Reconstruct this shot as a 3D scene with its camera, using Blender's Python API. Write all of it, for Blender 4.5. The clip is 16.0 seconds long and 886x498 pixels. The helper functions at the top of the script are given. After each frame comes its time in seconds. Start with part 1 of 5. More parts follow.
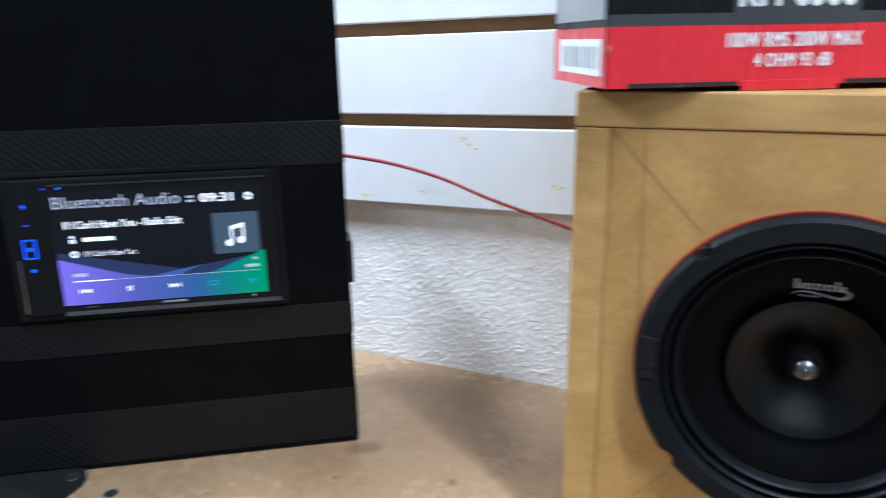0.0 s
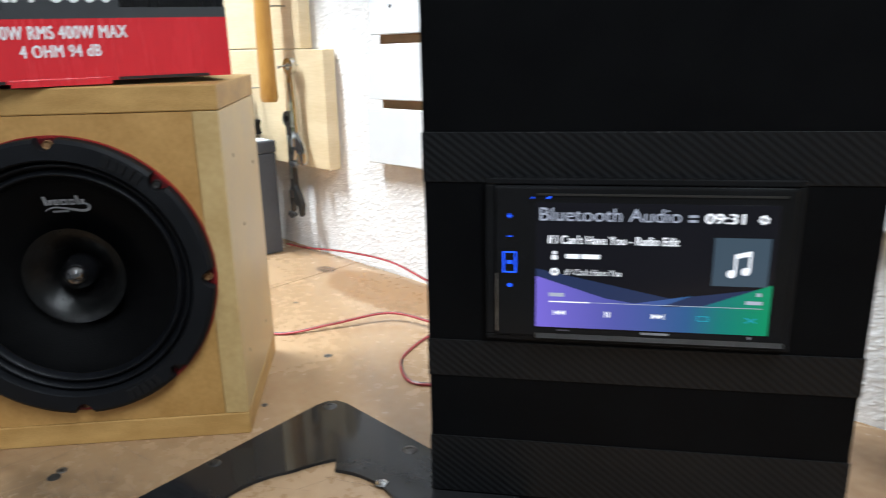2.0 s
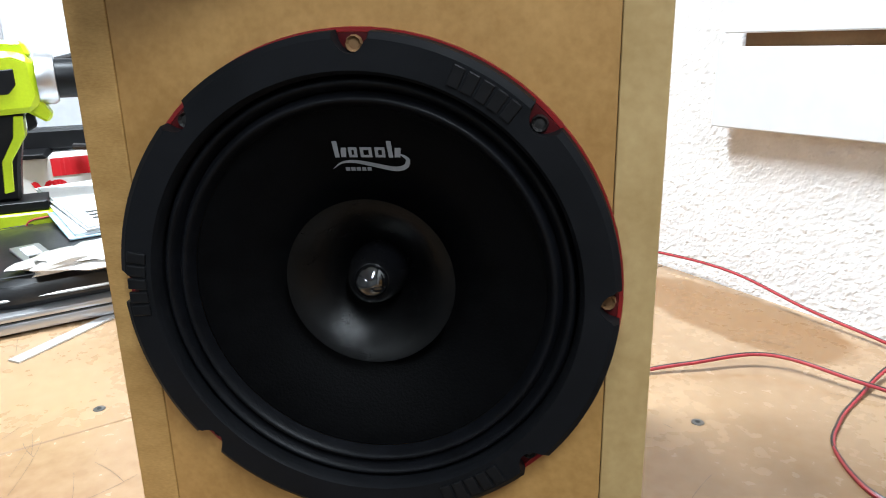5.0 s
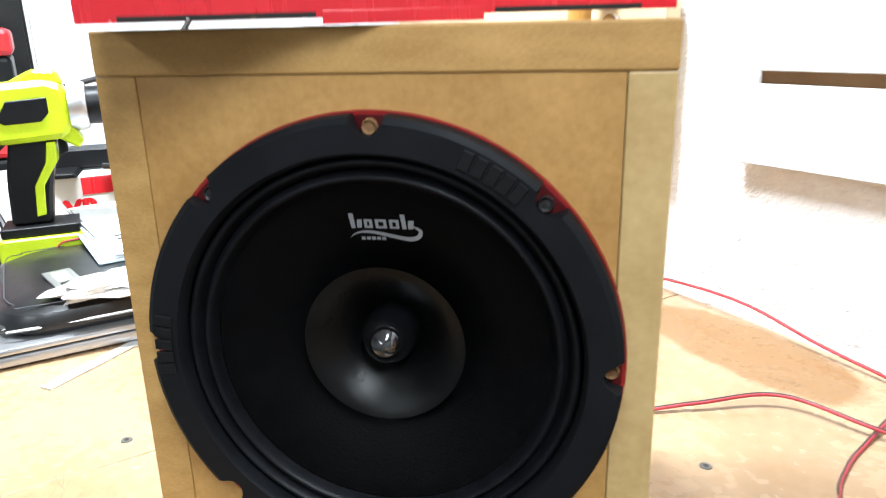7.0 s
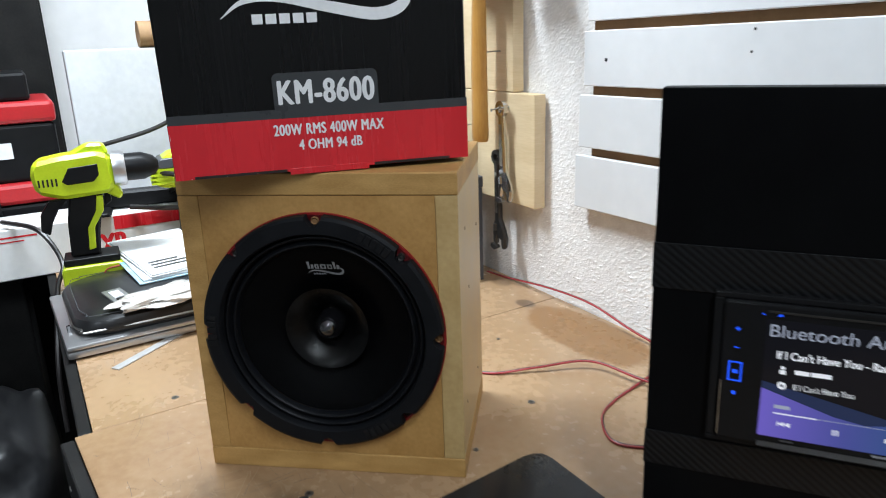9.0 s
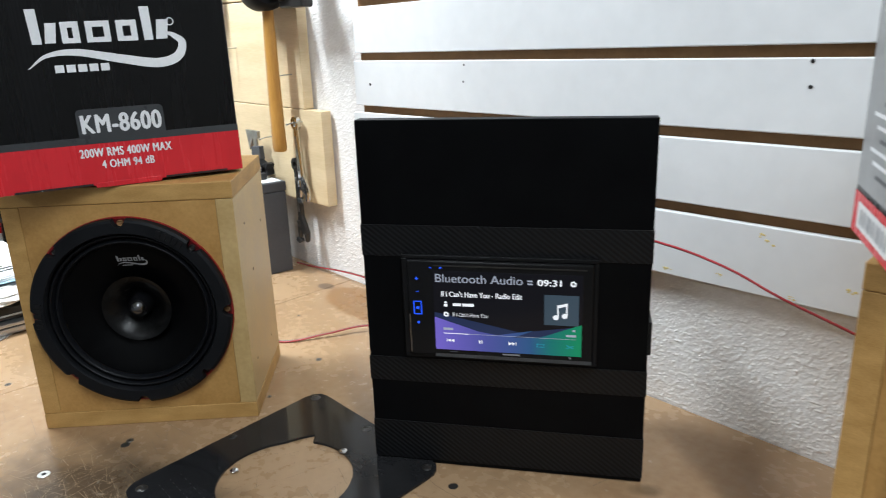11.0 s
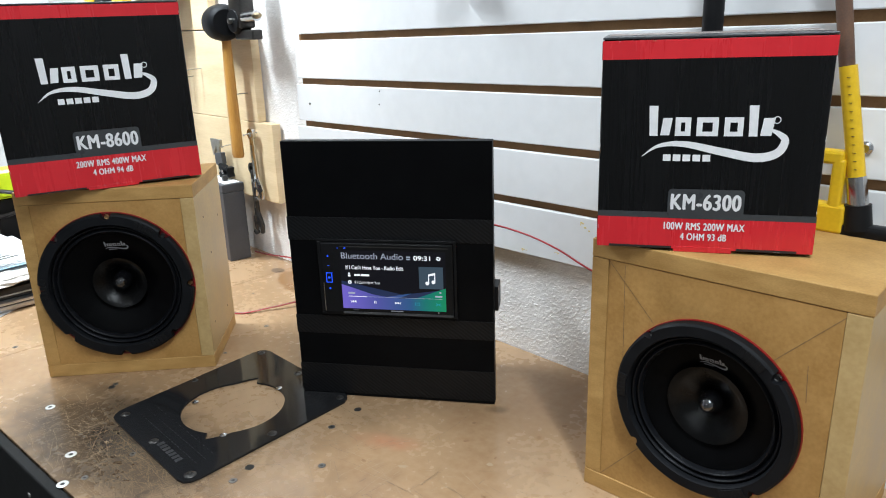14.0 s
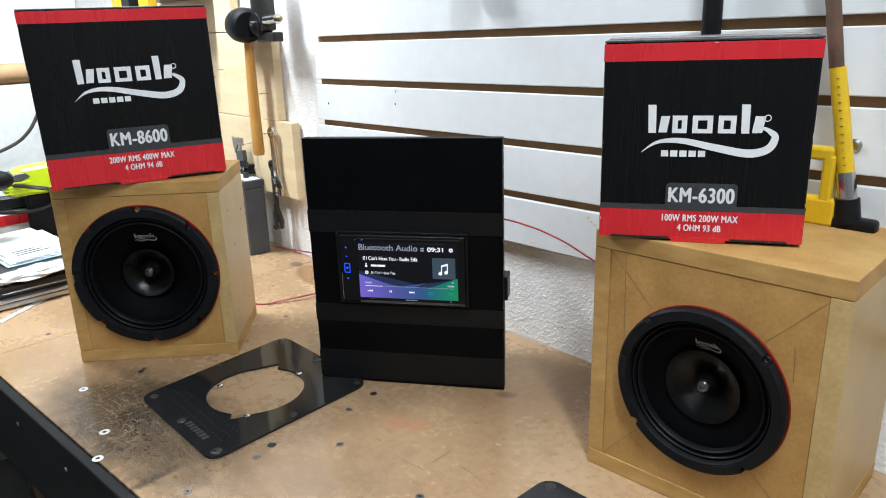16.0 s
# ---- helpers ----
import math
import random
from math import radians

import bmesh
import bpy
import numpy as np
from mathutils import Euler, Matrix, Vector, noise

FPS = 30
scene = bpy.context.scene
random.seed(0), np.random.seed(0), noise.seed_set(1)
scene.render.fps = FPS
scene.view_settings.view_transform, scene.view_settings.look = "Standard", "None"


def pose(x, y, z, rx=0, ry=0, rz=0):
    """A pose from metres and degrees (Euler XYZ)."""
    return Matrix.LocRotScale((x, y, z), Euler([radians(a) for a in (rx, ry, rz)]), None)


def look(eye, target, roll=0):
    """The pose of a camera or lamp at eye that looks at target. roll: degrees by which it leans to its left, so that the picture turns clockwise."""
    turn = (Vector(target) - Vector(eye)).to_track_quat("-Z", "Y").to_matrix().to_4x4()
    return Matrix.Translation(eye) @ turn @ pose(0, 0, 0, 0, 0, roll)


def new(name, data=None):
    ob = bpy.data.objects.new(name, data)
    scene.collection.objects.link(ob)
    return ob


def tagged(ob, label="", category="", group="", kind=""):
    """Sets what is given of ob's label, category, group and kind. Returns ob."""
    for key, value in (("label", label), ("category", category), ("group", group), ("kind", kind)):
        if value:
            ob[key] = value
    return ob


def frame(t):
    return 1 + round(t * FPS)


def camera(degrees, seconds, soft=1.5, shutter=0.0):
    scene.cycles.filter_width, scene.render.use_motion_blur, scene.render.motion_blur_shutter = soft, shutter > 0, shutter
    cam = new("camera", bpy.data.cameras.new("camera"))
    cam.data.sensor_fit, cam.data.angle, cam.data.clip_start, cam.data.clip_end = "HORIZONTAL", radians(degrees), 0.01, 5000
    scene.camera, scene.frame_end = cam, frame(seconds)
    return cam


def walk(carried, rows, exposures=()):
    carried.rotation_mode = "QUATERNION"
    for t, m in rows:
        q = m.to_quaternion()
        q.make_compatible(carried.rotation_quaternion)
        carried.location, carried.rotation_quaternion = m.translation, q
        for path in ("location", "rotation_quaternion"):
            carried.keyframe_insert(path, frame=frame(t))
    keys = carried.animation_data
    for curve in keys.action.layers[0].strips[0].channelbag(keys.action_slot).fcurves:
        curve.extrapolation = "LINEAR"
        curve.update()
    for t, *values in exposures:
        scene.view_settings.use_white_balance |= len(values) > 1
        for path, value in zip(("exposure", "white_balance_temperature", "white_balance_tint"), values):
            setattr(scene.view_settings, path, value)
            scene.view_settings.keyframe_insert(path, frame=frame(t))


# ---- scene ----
cam = camera(63.2, 16.0, soft=1.0, shutter=0.5)
PATH = [
    (0, (0.7723, 0.1613, 1.1994), (-0.0478, 1.9029, 0.6570), -0.77),
    (0.5, (0.7221, 0.1410, 1.2096), (-0.2911, 1.7727, 0.6521), -1.03),
    (1, (0.6829, 0.1370, 1.2251), (-0.4918, 1.6544, 0.6614), -1.28),
    (1.5, (0.6451, 0.1519, 1.2130), (-0.6352, 1.5818, 0.6507), -1.24),
    (2, (0.5987, 0.1413, 1.2029), (-0.7752, 1.4835, 0.6453), -1.13),
    (2.5, (0.5408, 0.1361, 1.1940), (-0.9256, 1.3765, 0.6365), -1.00),
    (3, (0.4814, 0.1511, 1.1855), (-1.0517, 1.3058, 0.6231), -1.05),
    (3.5, (0.4275, 0.1600, 1.1696), (-1.1517, 1.2529, 0.6115), -1.11),
    (4, (0.3751, 0.1676, 1.1584), (-1.2286, 1.2213, 0.5945), -1.02),
    (4.5, (0.3251, 0.1781, 1.1462), (-1.2951, 1.1941, 0.5607), -1.10),
    (4.7, (0.3108, 0.1793, 1.1427), (-1.3203, 1.1767, 0.5557), -1.20),
    (6.8, (0.2964, 0.1875, 1.1640), (-1.3775, 1.1042, 0.5658), -1.14),
    (7, (0.3114, 0.1833, 1.1754), (-1.3627, 1.1030, 0.5828), -1.29),
    (7.5, (0.3640, 0.1662, 1.2127), (-1.3109, 1.0852, 0.6209), -1.54),
    (8, (0.4278, 0.1509, 1.2485), (-1.2504, 1.0597, 0.6504), -1.52),
    (8.2, (0.4603, 0.1413, 1.2600), (-1.2143, 1.0585, 0.6645), -1.76),
    (10.3, (0.7537, 0.0706, 1.3049), (-0.7976, 1.1928, 0.7269), -1.73),
    (10.5, (0.7689, 0.0732, 1.3135), (-0.7292, 1.2575, 0.7194), -1.97),
    (11, (0.8128, 0.0620, 1.3237), (-0.6109, 1.3357, 0.7314), -1.90),
    (11.5, (0.8548, 0.0432, 1.3304), (-0.5213, 1.3653, 0.7317), -1.80),
    (12, (0.9047, 0.0234, 1.3489), (-0.4551, 1.3615, 0.7487), -1.70),
    (12.5, (0.9512, 0.0068, 1.3620), (-0.4065, 1.3472, 0.7620), -1.69),
    (13, (0.9927, -0.0016, 1.3681), (-0.3734, 1.3305, 0.7689), -1.68),
    (13.5, (1.0280, -0.0209, 1.3728), (-0.3422, 1.3066, 0.7724), -1.53),
    (14, (1.0574, -0.0311, 1.3812), (-0.3233, 1.2838, 0.7775), -1.67),
    (14.5, (1.0763, -0.0414, 1.3890), (-0.3165, 1.2616, 0.7873), -1.64),
    (15, (1.0893, -0.0453, 1.3909), (-0.3096, 1.2517, 0.7901), -1.67),
    (15.5, (1.0972, -0.0537, 1.3871), (-0.3093, 1.2347, 0.7856), -1.73),
    (16, (1.0935, -0.0631, 1.3847), (-0.3141, 1.2244, 0.7837), -1.71),
]

EXPOSURES = [(0.0, 0.36, 5500, 10), (1.5, 0.33, 6050, 10), (3.0, -0.45, 6200, 10), (4.0, -0.42, 6150, 10), (4.7, -0.06, 6100, 10), (6.8, 0.9, 6200, 10), (7.1, 0.62, 6200, 10), (7.6, -0.18, 6200, 10),
             (8.2, -0.45, 6050, 10), (10.3, -0.28, 6300, 10), (13.0, -0.15, 6250, 10), (16.0, -0.12, 6250, 10)]
walk(cam, [(t, look(eye, target, roll)) for t, eye, target, roll in PATH], EXPOSURES)

# ---- light ----
world = bpy.data.worlds.new("workshop_air")
scene.world = world
world.use_nodes = True
world.node_tree.nodes["Background"].inputs[0].default_value = (0.80, 0.88, 1.0, 1)
world.node_tree.nodes["Background"].inputs[1].default_value = 0.03


LAMPS = (("bench_tube_light", (1.45, -0.06, 2.60), -30, 1.15, 42, (0.885, 0.965, 1.0)), ("side_tube_light", (-0.46, 0.24, 2.14), 84, 0.6, 42, (0.885, 0.965, 1.0)),
         ("room_tube_light", (1.45, -2.15, 2.60), 0, 1.15, 25, (0.885, 0.965, 1.0)))
for lamp_name, (lx, ly, lz), turn, length, watts, colour in LAMPS:
    data = bpy.data.lights.new(lamp_name, "AREA")
    data.shape, data.size, data.size_y, data.energy, data.color = "RECTANGLE", length, 0.07, watts, colour
    new(lamp_name, data).matrix_world = pose(lx, ly, lz, 0, 0, turn)


# ---- materials ----
def material(name, c1, c2=None, scale=40.0, rough=0.5, rough2=None, metal=0.0, bump=0.0, bump_scale=None, bump_dist=0.001,
             stretch=(1, 1, 1), coat=0.0, fine=None, spec=0.5):
    m = bpy.data.materials.new(name)
    m.use_nodes = True
    nt = m.node_tree
    n, l = nt.nodes, nt.links
    b = n["Principled BSDF"]
    b.inputs["Metallic"].default_value = metal
    b.inputs["Coat Weight"].default_value = coat
    b.inputs["Specular IOR Level"].default_value = spec
    c2 = c2 or tuple(0.8 * v for v in c1)
    rough2 = rough if rough2 is None else rough2
    co = n.new("ShaderNodeTexCoord")
    mp = n.new("ShaderNodeMapping")
    mp.inputs["Scale"].default_value = stretch
    l.new(co.outputs["Object"], mp.inputs["Vector"])
    big = n.new("ShaderNodeTexNoise")
    big.inputs["Scale"].default_value, big.inputs["Detail"].default_value = scale, 5
    l.new(mp.outputs[0], big.inputs["Vector"])
    small = n.new("ShaderNodeTexNoise")
    small.inputs["Scale"].default_value, small.inputs["Detail"].default_value = fine or scale * 11, 3
    l.new(mp.outputs[0], small.inputs["Vector"])
    mean = n.new("ShaderNodeMix")
    mean.inputs[0].default_value = 0.35
    l.new(big.outputs[0], mean.inputs[2])
    l.new(small.outputs[0], mean.inputs[3])
    ramp = n.new("ShaderNodeValToRGB")
    ramp.color_ramp.elements[0].position, ramp.color_ramp.elements[1].position = 0.36, 0.64
    ramp.color_ramp.elements[0].color, ramp.color_ramp.elements[1].color = (*c2, 1), (*c1, 1)
    l.new(mean.outputs[0], ramp.inputs[0])
    l.new(ramp.outputs[0], b.inputs["Base Color"])
    rr = n.new("ShaderNodeMapRange")
    rr.inputs["From Min"].default_value, rr.inputs["From Max"].default_value = 0.35, 0.65
    rr.inputs["To Min"].default_value, rr.inputs["To Max"].default_value = rough2, rough
    l.new(mean.outputs[0], rr.inputs["Value"])
    l.new(rr.outputs[0], b.inputs["Roughness"])
    if bump:
        bp = n.new("ShaderNodeBump")
        bp.inputs["Strength"].default_value, bp.inputs["Distance"].default_value = bump, bump_dist
        bn = n.new("ShaderNodeTexNoise")
        bn.inputs["Scale"].default_value, bn.inputs["Detail"].default_value = bump_scale or scale * 6, 4
        l.new(mp.outputs[0], bn.inputs["Vector"])
        l.new(bn.outputs[0], bp.inputs["Height"])
        l.new(bp.outputs[0], b.inputs["Normal"])
    return m


def glow(name, colour, strength):
    m = bpy.data.materials.new(name)
    m.use_nodes = True
    b = m.node_tree.nodes["Principled BSDF"]
    b.inputs["Base Color"].default_value = (0.004, 0.004, 0.004, 1)
    b.inputs["Roughness"].default_value = 0.12
    b.inputs["Specular IOR Level"].default_value = 0.12
    b.inputs["Emission Color"].default_value = (*colour, 1)
    b.inputs["Emission Strength"].default_value = strength
    return m


def bench_material():
    """Worn, sealed fibreboard: blotches, dark rubbed-in dirt, a painted dark reflection, thin crossing scratches,
    patchy gloss.
    """
    m = material("worn_benchtop", (0.385, 0.252, 0.143), (0.28, 0.170, 0.090), 7.0, 0.34, 0.18, bump=0.06, bump_scale=260, bump_dist=0.0005, fine=90)
    nt = m.node_tree
    n, l = nt.nodes, nt.links
    b = n["Principled BSDF"]
    base = b.inputs["Base Color"].links[0].from_socket
    co = n.new("ShaderNodeTexCoord")

    def blend(fac, colour, under, mode="MIX"):
        mx = n.new("ShaderNodeMix")
        mx.data_type, mx.blend_type = "RGBA", mode
        l.new(fac, mx.inputs[0])
        l.new(under, mx.inputs[6])
        mx.inputs[7].default_value = (*colour, 1)
        return mx.outputs[2]

    def spot(x, y, rx, ry, turn, soft, rag):
        mp = n.new("ShaderNodeMapping")
        mp.vector_type = "TEXTURE"
        mp.inputs["Location"].default_value = (x, y, 0.9)
        mp.inputs["Rotation"].default_value = (0, 0, radians(turn))
        mp.inputs["Scale"].default_value = (rx, ry, 1)
        l.new(co.outputs["Object"], mp.inputs["Vector"])
        ln = n.new("ShaderNodeVectorMath")
        ln.operation = "LENGTH"
        l.new(mp.outputs[0], ln.inputs[0])
        nz = n.new("ShaderNodeTexNoise")
        nz.inputs["Scale"].default_value, nz.inputs["Detail"].default_value = 38, 6
        l.new(co.outputs["Object"], nz.inputs["Vector"])
        ad = n.new("ShaderNodeMath")
        ad.operation = "MULTIPLY_ADD"
        ad.inputs[1].default_value, ad.inputs[2].default_value = rag, -rag / 2
        l.new(nz.outputs[0], ad.inputs[0])
        sm = n.new("ShaderNodeMath")
        sm.operation = "ADD"
        l.new(ln.outputs["Value"], sm.inputs[0])
        l.new(ad.outputs[0], sm.inputs[1])
        mr = n.new("ShaderNodeMapRange")
        mr.inputs["From Min"].default_value, mr.inputs["From Max"].default_value = 1.0, 1.0 - soft
        l.new(sm.outputs[0], mr.inputs["Value"])
        return mr.outputs[0]

    def scaled(fac, k):
        mu = n.new("ShaderNodeMath")
        mu.operation = "MULTIPLY"
        mu.inputs[1].default_value = k
        l.new(fac, mu.inputs[0])
        return mu.outputs[0]

    # varnish spill by the wall, soot, rubbed dirt and a painted reflection near the insert plate
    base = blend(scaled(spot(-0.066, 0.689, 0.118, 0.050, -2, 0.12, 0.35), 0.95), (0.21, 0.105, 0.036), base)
    # broad brown: rubbed dirt plus the cabinet's dark reflection, put into the colour
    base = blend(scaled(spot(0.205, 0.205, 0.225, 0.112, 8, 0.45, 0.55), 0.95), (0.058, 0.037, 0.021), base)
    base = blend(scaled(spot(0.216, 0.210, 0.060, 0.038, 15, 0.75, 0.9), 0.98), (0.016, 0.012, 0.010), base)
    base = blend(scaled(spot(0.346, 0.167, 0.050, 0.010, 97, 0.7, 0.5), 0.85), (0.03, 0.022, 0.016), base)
    base = blend(scaled(spot(0.505, 0.585, 0.022, 0.012, 30, 0.7, 1.2), 0.6), (0.11, 0.07, 0.035), base)
    base = blend(scaled(spot(0.628, 0.520, 0.016, 0.012, 0, 0.9, 0.8), 0.5), (0.22, 0.12, 0.055), base)
    base = blend(scaled(spot(0.45, 0.27, 0.20, 0.12, 30, 0.8, 1.4), 0.5), (0.16, 0.10, 0.06), base)
    base = blend(scaled(spot(-0.292, 0.717, 0.024, 0.018, 0, 0.4, 0.3), 0.6), (0.10, 0.06, 0.03), base)
    base = blend(scaled(spot(-0.197, 0.691, 0.020, 0.014, 0, 0.3, 0.2), 0.75), (0.07, 0.045, 0.03), base)
    base = blend(scaled(spot(0.46, 0.44, 0.05, 0.02, 30, 0.9, 1.0), 0.3), (0.50, 0.12, 0.06), base)
    l.new(base, b.inputs["Base Color"])
    return m


def weave_material():
    """Carbon-look vinyl: diagonal ribs of a twill weave in black film."""
    m = material("carbon_weave_vinyl", (0.010, 0.0105, 0.0115), (0.007, 0.007, 0.0075), 60, 0.40, 0.34, spec=0.2)
    nt = m.node_tree
    n, l = nt.nodes, nt.links
    b = n["Principled BSDF"]
    co = n.new("ShaderNodeTexCoord")
    mp = n.new("ShaderNodeMapping")
    mp.inputs["Rotation"].default_value = (0, radians(-38), 0)
    l.new(co.outputs["Object"], mp.inputs["Vector"])
    w = n.new("ShaderNodeTexWave")
    w.wave_type, w.bands_direction = "BANDS", "Z"
    w.inputs["Scale"].default_value, w.inputs["Distortion"].default_value = 78, 0.15
    l.new(mp.outputs[0], w.inputs["Vector"])
    cr = n.new("ShaderNodeValToRGB")
    cr.color_ramp.elements[0].color, cr.color_ramp.elements[1].color = (0.002, 0.002, 0.0024, 1), (0.0085, 0.009, 0.010, 1)
    l.new(w.outputs[0], cr.inputs[0])
    l.new(cr.outputs[0], b.inputs["Base Color"])
    bp = n.new("ShaderNodeBump")
    bp.inputs["Strength"].default_value, bp.inputs["Distance"].default_value = 0.38, 0.0006
    l.new(w.outputs[0], bp.inputs["Height"])
    l.new(bp.outputs[0], b.inputs["Normal"])
    return m


def clear_material(name, colour, rough, alpha_mix):
    """Smoked acrylic: thin glass over the bench, mixed with its own dark gloss."""
    m = material(name, colour, None, 30, rough)
    b = m.node_tree.nodes["Principled BSDF"]
    b.inputs["Transmission Weight"].default_value = alpha_mix
    b.inputs["IOR"].default_value = 1.3
    return m


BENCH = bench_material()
WEAVE = weave_material()
MDF_FACE = material("mdf_face", (0.46, 0.258, 0.080), (0.335, 0.174, 0.046), 22, 0.55, 0.45, bump=0.1, bump_scale=500, bump_dist=0.0004, fine=300)
MDF_EDGE = material("mdf_edge", (0.50, 0.295, 0.096), (0.345, 0.186, 0.050), 26, 0.7, 0.6, bump=0.2, bump_scale=700, bump_dist=0.0005, stretch=(1, 1, 3), fine=500)
# paler than the edges: glue marks, and wall bounce put into the colour
MDF_SIDE = material("mdf_side_glue_and_bounce", (0.53, 0.37, 0.165), (0.40, 0.26, 0.10), 18, 0.5, 0.35, bump=0.1, bump_scale=300, bump_dist=0.0005)
MDF_DARK = material("raw_mdf_groove", (0.22, 0.115, 0.045), (0.17, 0.085, 0.03), 40, 0.8)
WHITE_SLAT = material("white_melamine", (0.74, 0.74, 0.745), (0.67, 0.67, 0.675), 4, 0.50, 0.42, bump=0.03, bump_scale=60, bump_dist=0.0005)
STUCCO = material("white_stucco", (0.88, 0.86, 0.84), (0.79, 0.76, 0.74), 60, 0.8, 0.7, bump=0.28, bump_scale=420, bump_dist=0.0011, fine=400)
WALL_WHITE = material("white_wall_paint", (0.78, 0.78, 0.78), (0.70, 0.70, 0.70), 3, 0.6, 0.5)
SCREW = material("dull_screw", (0.20, 0.19, 0.18), (0.12, 0.115, 0.11), 200, 0.45, 0.35, metal=0.8)
BRIGHT_SCREW = material("bright_zinc_screw", (0.82, 0.81, 0.78), (0.66, 0.65, 0.62), 200, 0.38, 0.3, metal=0.55)
PAINT = material("dull_wall_paint", (0.32, 0.32, 0.32), (0.25, 0.25, 0.25), 3, 0.6, 0.5)
CONCRETE = material("concrete_floor", (0.16, 0.155, 0.15), (0.10, 0.10, 0.095), 5, 0.7, 0.5, bump=0.2, bump_scale=90)
BLACK_VINYL = material("black_matte_vinyl", (0.0036, 0.0038, 0.0042), (0.0026, 0.0026, 0.003), 25, 0.40, 0.34, bump=0.05, bump_scale=600, bump_dist=0.0003, spec=0.04)
BLACK_EDGE = material("black_edge_board", (0.014, 0.0135, 0.013), (0.007, 0.007, 0.007), 18, 0.6, 0.5, bump=0.2, bump_scale=120, spec=0.15)
GLOSS_BLACK = material("gloss_black_plastic", (0.010, 0.010, 0.011), (0.008, 0.008, 0.008), 30, 0.20, 0.16, spec=0.07)
POLISHED_LIP = material("polished_black_lip", (0.010, 0.010, 0.011), None, 30, 0.07, 0.05, spec=1.0, coat=1.0)
SATIN_BLACK = material("satin_black_plastic", (0.010, 0.010, 0.011), (0.007, 0.007, 0.0075), 40, 0.42, 0.34, spec=0.15)
RUBBER = material("black_rubber_gasket", (0.0075, 0.008, 0.0098), (0.005, 0.0055, 0.0066), 60, 0.62, 0.5, bump=0.15, bump_scale=500, bump_dist=0.0004, spec=0.13)
CONE = material("black_paper_cone", (0.0022, 0.0022, 0.0025), (0.0014, 0.0014, 0.0016), 90, 0.52, 0.40, bump=0.35, bump_scale=900, bump_dist=0.0005, spec=0.05)
WHIZZER = material("black_coated_cone", (0.0020, 0.0020, 0.0022), (0.0014, 0.0014, 0.0015), 120, 0.28, 0.22, bump=0.45, bump_scale=1500, bump_dist=0.0004, spec=0.22)
SURROUND = material("black_cloth_surround", (0.0055, 0.006, 0.008), (0.004, 0.0042, 0.005), 90, 0.45, 0.35, bump=0.3, bump_scale=1200, bump_dist=0.0004, spec=0.14)
DOME = material("gloss_black_dome", (0.004, 0.004, 0.005), (0.003, 0.003, 0.003), 50, 0.10, 0.07, spec=1.0, coat=1.0)
RED_METAL = material("red_painted_steel", (0.24, 0.008, 0.009), (0.18, 0.006, 0.006), 50, 0.35, 0.28)
# the rim's red again, darkened to carry the shade inside the notches
SHADED_RED = material("shaded_red_steel", (0.075, 0.004, 0.005), (0.05, 0.003, 0.004), 50, 0.4, 0.3, spec=0.3)
RED_CARD = material("red_printed_card", (0.62, 0.022, 0.030), (0.56, 0.018, 0.026), 7, 0.30, 0.24, bump=0.06, bump_scale=160, bump_dist=0.0006, stretch=(4, 4, 0.3))
BLACK_CARD = material("black_printed_card", (0.0045, 0.0045, 0.005), (0.0035, 0.0035, 0.0035), 8, 0.30, 0.24, bump=0.45, bump_scale=100, bump_dist=0.0012, stretch=(4, 4, 0.12), spec=0.28)
GREY_CARD = material("dark_grey_printed_card", (0.050, 0.053, 0.056), (0.042, 0.044, 0.047), 8, 0.32, 0.26, spec=0.25)
WHITE_CARD = material("white_printed_card", (0.74, 0.73, 0.72), (0.66, 0.65, 0.64), 9, 0.4, 0.32)
SIDE_GREY = material("grey_side_print", (0.30, 0.30, 0.30), (0.20, 0.20, 0.20), 22, 0.34, 0.28)
PRINT = material("white_print", (0.78, 0.78, 0.79), (0.70, 0.70, 0.71), 30, 0.35)
CARDBOARD = material("brown_cardboard", (0.36, 0.22, 0.11), (0.28, 0.165, 0.08), 14, 0.75)
TAPE = material("clear_packing_tape", (0.55, 0.50, 0.48), (0.42, 0.36, 0.34), 12, 0.18, 0.12)
LOGO_GREY = material("silver_print", (0.30, 0.31, 0.33), (0.22, 0.23, 0.25), 60, 0.4)
STEEL = material("chrome_steel", (0.62, 0.62, 0.63), (0.50, 0.50, 0.50), 30, 0.22, 0.15, metal=1.0)
DARK_STEEL = material("blackened_steel", (0.055, 0.052, 0.05), (0.032, 0.030, 0.028), 30, 0.42, 0.3, metal=0.6)
ZINC = material("zinc_screw", (0.48, 0.47, 0.44), (0.30, 0.29, 0.27), 80, 0.4, 0.28, metal=1.0)
PAPER_STEEL = material("satin_steel_rule", (0.62, 0.62, 0.62), (0.50, 0.50, 0.50), 60, 0.45, 0.38, metal=0.5)
BRASS = material("worn_brass_nail", (0.40, 0.32, 0.20), (0.26, 0.20, 0.12), 60, 0.45, 0.35, metal=1.0)
PINE = material("pale_pine_board", (0.74, 0.59, 0.38), (0.64, 0.49, 0.29), 6, 0.6, 0.5, stretch=(1, 1, 8), fine=60, bump=0.08)
HICKORY = material("varnished_handle_wood", (0.52, 0.27, 0.065), (0.40, 0.19, 0.04), 8, 0.38, 0.3, stretch=(6, 6, 1), fine=70)
ACRYLIC = clear_material("smoked_acrylic", (0.016, 0.016, 0.017), 0.09, 0.0)
